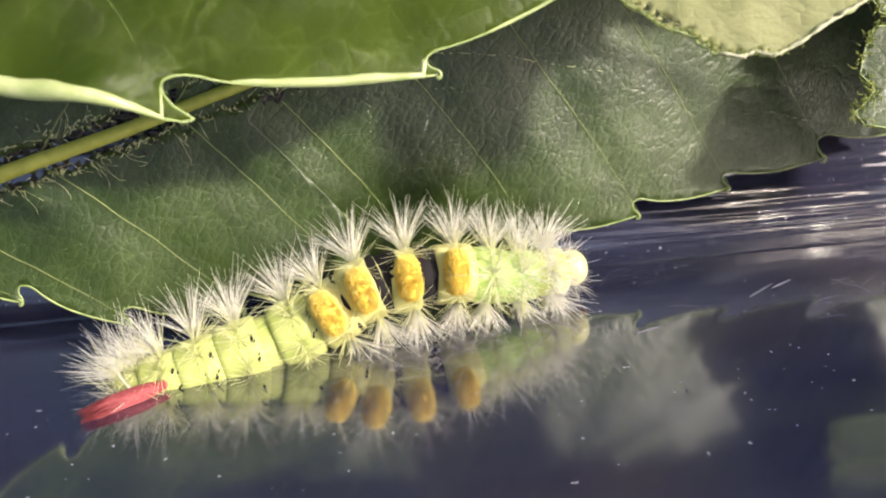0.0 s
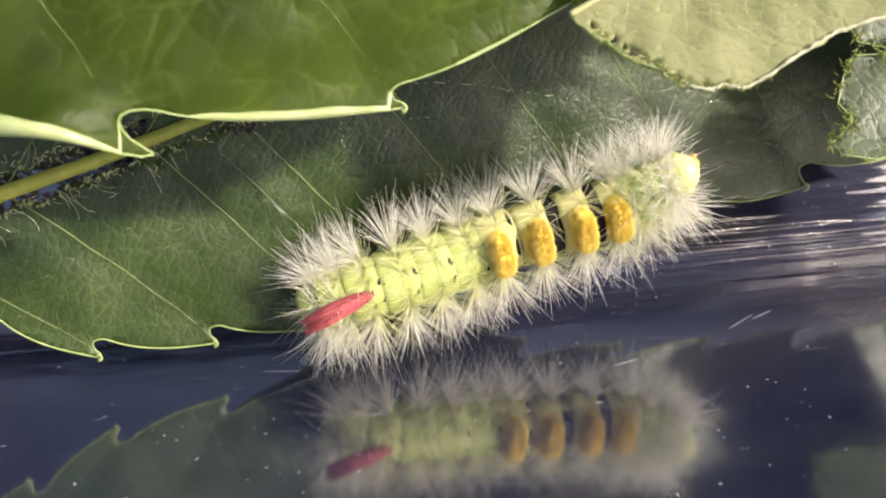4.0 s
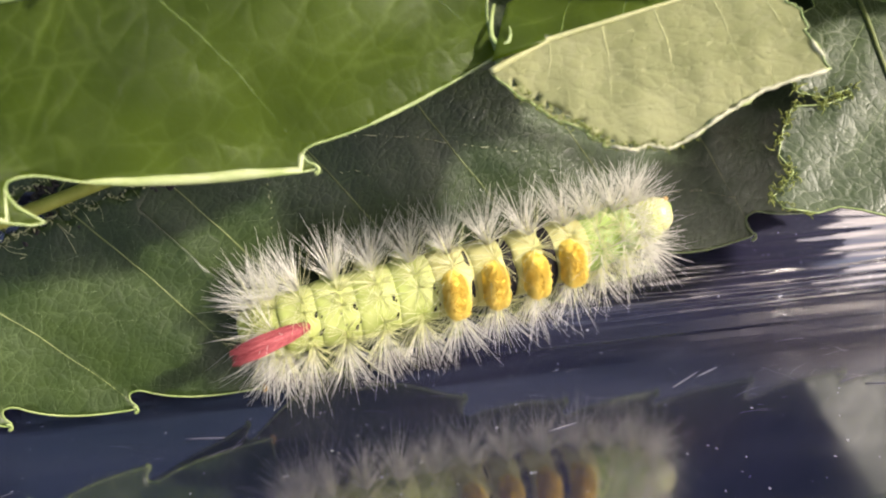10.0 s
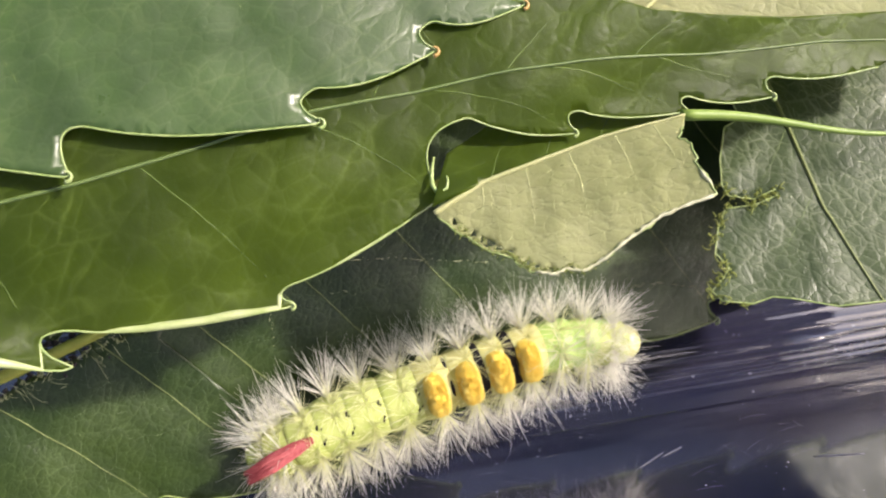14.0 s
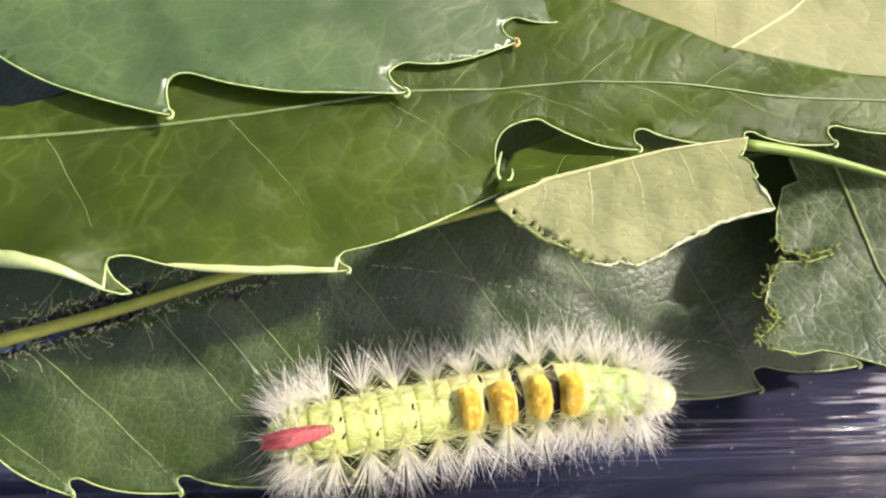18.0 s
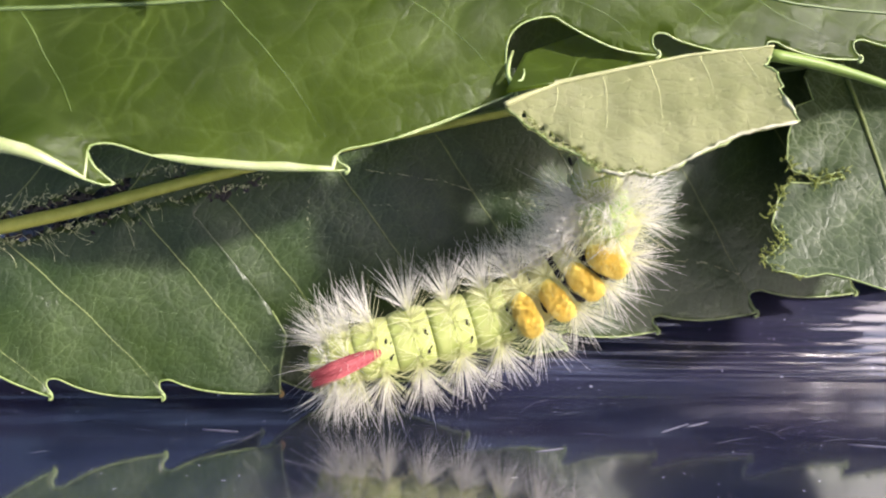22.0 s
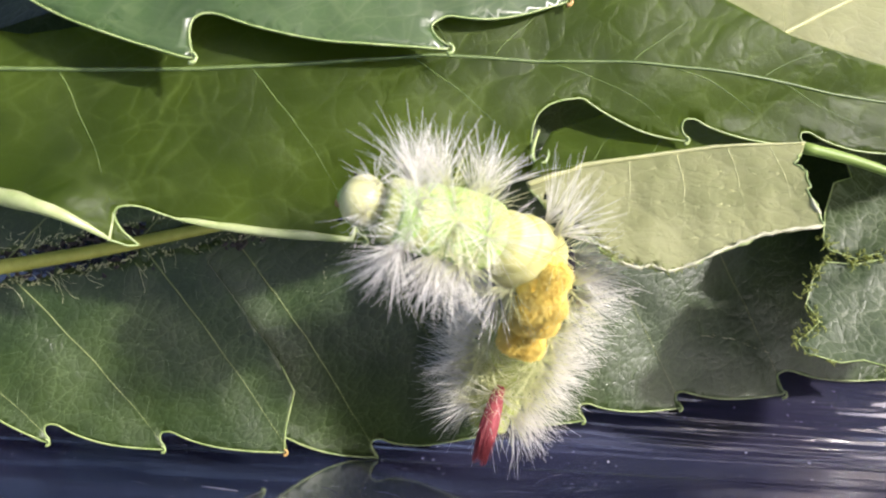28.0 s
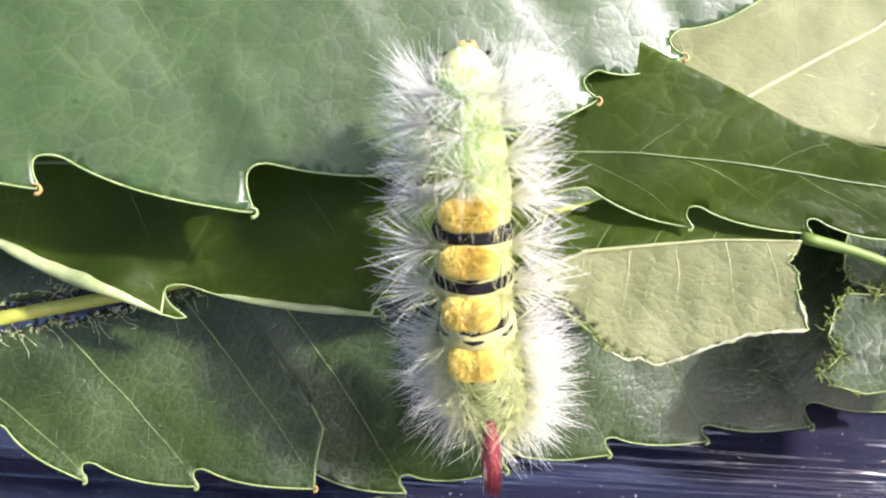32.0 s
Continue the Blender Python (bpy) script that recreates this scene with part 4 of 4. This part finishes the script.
                part("black_spot", *tube([p, p.lerp(q, 0.5), q], [0.06 * big, 0.15 * big, 0.06 * big], 6), BLACK, seg)
    if i == 2:
        rise = Vector((-1, 0, 0.55)).normalized()
        pieces = [tube([Vector((0.4, 0, r * 0.85)) + rise * 7.2 * k / 8 for k in range(9)], [0.4, 0.53, 0.63, 0.7, 0.73, 0.72, 0.65, 0.5, 0.25], 12)]
        for _ in range(520):
            a, k = rng.uniform(0, 6.3), rng.uniform(0.35, 0.72)
            d = Vector((-1, rng.gauss(0, 0.022), 0.55 + rng.gauss(0, 0.022))).normalized()
            long = rng.uniform(5.8, 7.9)
            p = Vector((0.3, 0.62 * k * math.cos(a), r * 0.85 + 0.62 * k * math.sin(a)))
            out = Vector((0, math.cos(a), math.sin(a))) * 0.31
            pieces.append(tube([p, p + d * long * 0.3 + out, p + d * long * 0.65 + out * 1.2, p + d * long + out * 0.7], [0.05, 0.055, 0.05, 0.015], 3))
        part("tail_pencil", *join(*pieces), RED, seg, "pencil of crimson hairs")
    if i in (0, 2 + 1, 4, 5, 6):
        for sy in (-1, 1):
            part("proleg", *tube([(0, sy * 1.8, -r * 0.7), (0, sy * 2.0, -r * 0.95), (0, sy * 2.1, -r - 1.7)], [0.9, 0.8, 0.6], 8), SKIN, seg)
    if i in (10, 11, 12):
        for sy in (-1, 1):
            part("leg", *tube([(0.2, sy * 1.4, -r * 0.75), (0.5, sy * 1.7, -r - 0.5), (0.8, sy * 1.4, -r - 1.3)], [0.5, 0.35, 0.12], 6), SKIN_PALE, seg)
    return seg


segments = [build_segment(i) for i in range(SEGMENTS)]
crawl = [[] for _ in range(SEGMENTS)]


def spine(t, lean, *keys, tilt=0.0):
    """At t seconds the body's centre line: (segment, x, y, z) along it. lean: degrees by which the back turns towards the near wall; tilt: how far the front half's back turns to +x."""
    def at(s):
        s = max(keys[0][0], min(keys[-1][0], s))
        k = max(i for i in range(len(keys) - 1) if keys[i][0] <= s)
        a, b = keys[k], keys[k + 1]
        pa, pb = Vector(a[1:]), Vector(b[1:])
        before = Vector(keys[k - 1][1:]) if k else pa - (pb - pa)
        sb = keys[k - 1][0] if k else a[0] - (b[0] - a[0])
        after = Vector(keys[k + 2][1:]) if k + 2 < len(keys) else pb + (pb - pa)
        sa = keys[k + 2][0] if k + 2 < len(keys) else b[0] + (b[0] - a[0])
        h = b[0] - a[0]
        m0, m1 = (pb - before) / (b[0] - sb) * h, (after - pa) / (sa - a[0]) * h
        u = (s - a[0]) / h
        return (2 * u**3 - 3 * u**2 + 1) * pa + (u**3 - 2 * u**2 + u) * m0 + (3 * u**2 - 2 * u**3) * pb + (u**3 - u**2) * m1

    for i in range(SEGMENTS):
        x = (at(i + 0.5) - at(i - 0.5)).normalized()
        up = Vector((0, -0.25 - math.tan(radians(lean * (0.3 + 0.7 * min(1, i / 8)))), 1))
        if x.z > 0.5:
            up = up.lerp(Vector((0, -1, 0.6)), min(1, (x.z - 0.5) * 2))
        up.x += tilt * max(0, min(1, (i - 1) / 5))
        y = up.cross(x).normalized()
        turn = Matrix((x, y, x.cross(y))).transposed().to_4x4()
        crawl[i].append((t, Matrix.Translation((at(i) - CAT) * MM) @ turn))


def settle(ob, rows):
    """A leaf that sinks and tips as the caterpillar climbs on it: seconds, shift in millimetres, turn in degrees."""
    home = ob.matrix_basis.copy()
    walk(ob, [(t, Matrix.Translation(home.translation + Vector((x, y, z)) * MM) @ pose(0, 0, 0, a, b, c)) for t, x, y, z, a, b, c in rows])


SINK = [(0, 0, 0, 0, 0, 0, 0), (25.5, 0, 0, 0, 0, 0, 0), (27.5, 0, 0.4, -1.3, 1.5, 0.1, -0.5), (28, -0.2, 0.1, -2.4, 3.8, -0.7, -1.4), (28.5, -0.3, -0.2, -3.9, 5.3, -1.1, -1.7),
        (29, -0.3, -0.3, -3.7, 7.1, -1, -2.2), (29.5, -0.5, -0.8, -5.2, 7.8, -1.1, -2.4), (30, -0.7, -1, -5.3, 9.1, -1.8, -3.6), (30.5, -0.8, -1.2, -6.4, 10.8, -2.6, -4.6),
        (31, -1, -1.4, -6.6, 11.6, -2.2, -4.7), (31.5, -1.1, -1.8, -8.3, 12.7, -2.8, -6), (32, -0.7, -1.4, -7.2, 12.5, -2.6, -6.4)]
LIFTED = [(0, 0, 0, 0, 0, 0, 0), (13, 0.0, 0.0, 0.0, 0.0, 0.0, 0.0), (19, 0.0, 0.6, -0.1, 0.0, -0.0, 3.5), (25.5, 0.0, 0.6, -0.1, 0.0, -0.0, 3.5), (28, -0.0, 0.1, -1.3, 0.1, 0.1, 6.0), (30, 0.2, -0.6, -1.2, 0.1, 0.1, 6.1), (31, 0.5, -0.5, -0.6, 0.1, -0.0, 6.1), (31.5, 1.1, -2.5, -1.5, 3.1, 0.5, 8.2), (32, 2.3, -6.0, -3.8, 19.0, 2.0, 9.5)]


def about(rows, pivot, origin):
    """The same tipping about a pivot, for a thing whose origin lies elsewhere."""
    out = []
    arm = Vector(origin) - Vector(pivot)
    for t, x, y, z, a, b, c in rows:
        moved = pose(0, 0, 0, a, b, c).to_3x3() @ arm - arm
        out.append((t, x + moved.x, y + moved.y, z + moved.z, a, b, c))
    return out


def motions():
    settle(upper_leaf, SINK)
    settle(pale_leaf, about(SINK, (0, 38, 40), (25, 31, 38.5)))
    settle(inner, about(SINK, (0, 38, 40), (25, 39, 36)))
    settle(top_leaf, LIFTED)
    spine(0, -8, (0, -30.5, -0.2, 16.1), (2, -26.6, 1.3, 16.6), (4, -19.7, 4.1, 15.9), (5, -14.6, 6.3, 15.5), (6, -11.0, 8.2, 15.3), (7, -7.9, 10.3, 15.4), (8, -3.7, 11.5, 14.7), (9, 0.9, 12.3, 13.7), (11, 7.5, 12.3, 11.8), (13, 13.7, 13.4, 10.5))
    spine(0.5, -14, (0, -27.3, 4.7, 17.4), (2, -22.2, 7.1, 18.1), (5, -10.4, 12.5, 17.2), (7, -5.4, 14.9, 16.8), (9, -0.3, 15.4, 15.6), (13, 12.9, 14.1, 11.1))
    spine(1, -14, (0, -25.1, 7.3, 18.0), (2, -20.6, 9.3, 18.6), (4, -14.0, 12.0, 18.0), (6, -7.2, 14.1, 17.0), (9, 3.3, 15.9, 14.7), (13, 12.0, 16.9, 12.7))
    spine(2, 2, (0, -20.3, 11.9, 18.8), (2, -16.0, 12.1, 18.6), (4, -10.1, 12.6, 17.1), (6, -3.5, 13.5, 15.6), (9, 8.8, 16.5, 13.4), (13, 19.6, 20.5, 12.1))
    spine(3, 18, (0, -11.4, 13.1, 16.3), (2, -7.3, 14.2, 16.7), (6, 5.8, 18.4, 14.8), (9, 17.7, 21.7, 13.9), (13, 26.2, 25.4, 14.1))
    spine(3.5, 22, (0, -10.1, 12.1, 15.9), (2, -5.8, 13.4, 16.2), (6, 7.4, 18.3, 14.7), (9, 19.3, 22.1, 13.9), (13, 28.3, 24.4, 14.4))
    spine(5.5, 36, (0, -7.7, 13.7, 15.7), (2, -3.7, 15.2, 16.3), (6, 9.7, 19.6, 14.4), (9, 20.8, 23.9, 15.2), (11, 21.3, 28.0, 19.9), (13, 18.3, 30.9, 25.2))
    spine(6, 38, (0, -8.2, 13.9, 16.0), (2, -4.0, 15.5, 16.5), (4, 1.5, 17.8, 16.0), (6, 11.2, 19.9, 14.1), (8, 18.2, 22.2, 14.1), (9, 20.7, 24.3, 15.4), (11, 22.0, 28.0, 19.7), (13, 18.7, 30.0, 24.6))
    spine(7, 40, (0, -8.7, 14.1, 16.2), (2, -4.8, 15.7, 16.8), (6, 10.3, 19.5, 14.2), (9, 20.1, 23.2, 15.0), (11, 22.1, 27.6, 19.5), (13, 17.8, 29.5, 24.7))
    spine(8, 40, (0, -8.5, 14.9, 16.5), (2, -4.6, 16.3, 17.0), (6, 9.9, 20.3, 14.7), (9, 20.2, 24.0, 14.4), (11, 23.6, 28.1, 17.3), (13, 22.5, 32.0, 20.4))
    spine(9, 38, (0, -8.6, 15.1, 16.6), (2, -4.5, 16.6, 17.1), (4, 1.5, 18.6, 16.3), (6, 10.6, 20.4, 14.5), (9, 21.2, 24.0, 14.1), (11, 25.0, 27.9, 15.8), (13, 27.2, 31.7, 17.9))
    spine(10, 32, (0, -7.7, 15.8, 16.3), (2, -4.1, 16.6, 16.7), (6, 9.8, 20.5, 14.4), (9, 21.5, 24.0, 12.6), (11, 27.0, 26.0, 12.0), (13, 31.4, 27.7, 12.5))
    spine(11, 32, (0, -8.3, 16.0, 16.6), (2, -4.5, 16.8, 16.9), (6, 9.6, 21.1, 14.7), (9, 21.3, 24.4, 12.9), (11, 26.6, 25.1, 11.6), (13, 30.7, 24.4, 9.1))
    spine(12, 30, (0, -8.3, 15.8, 16.5), (2, -4.5, 17.5, 17.2), (6, 9.8, 21.1, 14.7), (9, 21.0, 25.3, 13.4), (11, 26.9, 25.3, 11.7), (13, 31.1, 24.0, 9.8))
    spine(13, 22, (0, -7.9, 13.3, 15.4), (2, -3.9, 15.3, 16.2), (4, 2.2, 17.8, 15.6), (6, 10.3, 20.1, 14.3), (9, 20.7, 23.6, 12.9), (11, 27.7, 24.5, 11.2), (13, 32.7, 23.9, 9.5))
    spine(15.5, 14, (0, -7.8, 14.5, 16.3), (2, -3.1, 15.8, 16.6), (6, 9.9, 20.2, 14.8), (9, 20.4, 23.4, 13.2), (13, 31.1, 27.3, 12.9))
    spine(16, 14, (0, -7.7, 14.2, 16.2), (2, -3.7, 15.4, 16.6), (6, 10.2, 20.5, 14.9), (9, 21.7, 24.3, 13.3), (13, 29.6, 28.1, 13.7))
    spine(17, 12, (0, -8.4, 14.5, 16.3), (2, -3.9, 15.3, 16.4), (6, 10.1, 19.2, 14.1), (9, 20.7, 22.0, 12.3), (13, 31.3, 25.8, 11.0))
    spine(18, 14, (0, -8.5, 14.5, 16.3), (2, -4.3, 15.5, 16.6), (6, 10.0, 19.8, 14.4), (9, 20.8, 22.8, 12.7), (13, 32.1, 24.1, 8.9))
    spine(19, 12, (0, -7.9, 14.0, 15.9), (2, -3.7, 15.2, 16.3), (4, 3.3, 17.5, 15.3), (6, 10.8, 19.7, 14.1), (9, 21.7, 23.9, 12.9), (13, 32.2, 26.2, 10.9))
    spine(20, 12, (0, -7.3, 13.0, 15.5), (2, -2.9, 14.4, 15.8), (6, 10.5, 19.7, 14.4), (9, 21.4, 24.3, 15.4), (11, 25.2, 26.5, 17.3), (13, 28.0, 29.1, 19.7))
    spine(21, 34, (0, -4.0, 12.2, 14.2), (2, 0.4, 14.0, 14.7), (6, 14.8, 21.6, 15.0), (9, 24.5, 27.7, 19.0), (11, 26.8, 30.8, 21.9), (13, 28.2, 33.2, 24.6), tilt=0.2)
    spine(22, 32, (0, -2.9, 13.6, 14.5), (2, 1.5, 15.3, 15.0), (6, 16.6, 21.8, 15.6), (9, 23.7, 27.4, 20.2), (11, 23.4, 29.8, 23.4), (13, 21.9, 32.2, 26.9), tilt=0.45)
    spine(23, 24, (0, -2.8, 13.3, 14.3), (2, 1.5, 14.9, 14.8), (4, 8.5, 17.6, 14.0), (6, 15.3, 20.3, 15.3), (7, 18.1, 22.9, 17.7), (8, 19.3, 25.4, 20.5), (9, 18.9, 28.0, 22.8), (11, 16.5, 30.9, 26.9), (13, 13.1, 34.3, 29.5), tilt=0.75)
    spine(24, 14, (0, 2.3, 11.7, 12.1), (2, 5.4, 14.4, 13.4), (4, 11.6, 18.9, 14.7), (6, 16.2, 24.8, 18.1), (9, 17.0, 33.1, 25.8), (11, 16.6, 35.7, 28.2), (13, 15.4, 38.2, 30.7), tilt=0.9)
    spine(25, 10, (0, 5.5, 11.8, 11.2), (2, 8.1, 15.7, 13.2), (4, 12.2, 21.3, 15.6), (6, 15.6, 26.8, 19.3), (9, 16.2, 32.8, 24.9), (11, 14.5, 35.6, 27.7), (13, 12.6, 38.2, 30.5), tilt=0.9)
    spine(25.5, 8, (0, 8.1, 13.8, 11.3), (2, 10.3, 17.3, 13.4), (4, 13.4, 23.0, 16.1), (6, 16.4, 29.1, 21.1), (9, 16.4, 34.3, 26.5), (11, 15.1, 35.1, 29.3), (13, 13.3, 36.2, 31.3), tilt=0.7)
    spine(26.5, 3, (0, 9.5, 15.0, 11.6), (2, 10.5, 18.0, 13.6), (4, 13.2, 22.6, 16.6), (6, 15.8, 26.6, 22.0), (8, 15.6, 27.4, 28.0), (9, 14.6, 26.4, 31.5), (11, 13.0, 24.6, 37.0), (13, 11.0, 22.6, 41.0), tilt=0.3)
    spine(27.5, 0, (0, 10.5, 17.0, 14.4), (2, 10.9, 18.7, 15.2), (4, 12.8, 23.9, 19.1), (6, 15.3, 27.9, 26.7), (8, 14.1, 27.9, 34.9), (9, 10.7, 25.6, 39.8), (11, 7.1, 23.6, 42.8), (13, 4.3, 25.7, 45.1))
    spine(28, 0, (0, 12.1, 17.6, 14.2), (2, 12.6, 20.6, 15.8), (5, 13.3, 23.3, 20.2), (7, 14.6, 25.6, 28.3), (9, 12.9, 24.6, 36.1), (10, 8.2, 23.9, 40.6), (12, 4.0, 22.8, 43.5), (13, 0.4, 23.2, 44.1))
    spine(29, 0, (0, 13.8, 19.9, 15.3), (2, 13.3, 21.6, 18.8), (6, 11.6, 24.5, 29.2), (7, 9.9, 24.5, 34.1), (9, 6.8, 23.3, 39.7), (11, 2.9, 24.0, 44.2), (13, 0.1, 27.9, 47.3))
    spine(29.5, 0, (0, 15.4, 20.0, 15.1), (2, 15.0, 21.2, 18.4), (6, 10.9, 21.9, 29.3), (7, 9.6, 22.8, 33.7), (8, 7.8, 23.6, 37.4), (9, 5.1, 23.8, 39.8), (11, 1.6, 23.8, 43.4), (13, -2.7, 25.5, 46.0))
    spine(30, -5, (0, 13.7, 18.7, 16.8), (2, 13.0, 20.3, 20.2), (4, 11.4, 21.5, 25.2), (6, 8.4, 21.9, 31.6), (7, 6.0, 23.6, 36.6), (8, 3.7, 25.8, 41.0), (9, 1.6, 28.1, 43.4), (11, 0.7, 30.5, 44.9), (13, 0.3, 33.0, 45.8))
    spine(30.5, -4, (0, 13.0, 18.6, 17.0), (2, 12.2, 20.0, 20.9), (6, 8.3, 21.9, 31.5), (7, 6.0, 24.0, 36.5), (8, 3.9, 27.0, 40.8), (9, 2.8, 30.2, 43.2), (11, 3.4, 33.2, 45.4), (13, 4.6, 35.6, 46.6))
    spine(31, -3, (0, 13.6, 19.4, 17.5), (2, 12.6, 20.3, 21.5), (6, 7.6, 21.4, 31.7), (7, 6.4, 23.3, 36.5), (8, 5.7, 25.3, 40.3), (9, 6.0, 27.1, 41.9), (11, 6.8, 30.8, 46.3), (13, 7.6, 33.6, 48.9))
    spine(31.5, 0, (0, 12.0, 17.8, 18.4), (2, 11.1, 18.2, 22.9), (6, 6.9, 20.7, 32.4), (7, 6.6, 22.7, 37.0), (8, 6.6, 24.8, 39.7), (9, 7.2, 26.9, 41.5), (11, 7.0, 31.9, 47.9), (13, 8.8, 34.7, 52.2))
    spine(32, 0, (0, 9.2, 18.4, 20.6), (2, 9.2, 18.6, 24.8), (6, 7.5, 21.6, 32.6), (7, 6.9, 23.7, 37.4), (8, 6.5, 25.8, 40.1), (9, 6.1, 28.8, 42.8), (11, 5.3, 31.8, 48.3), (13, 4.8, 34.6, 51.2))
    for seg, rows in zip(segments, crawl):
        walk(seg, rows)


motions()
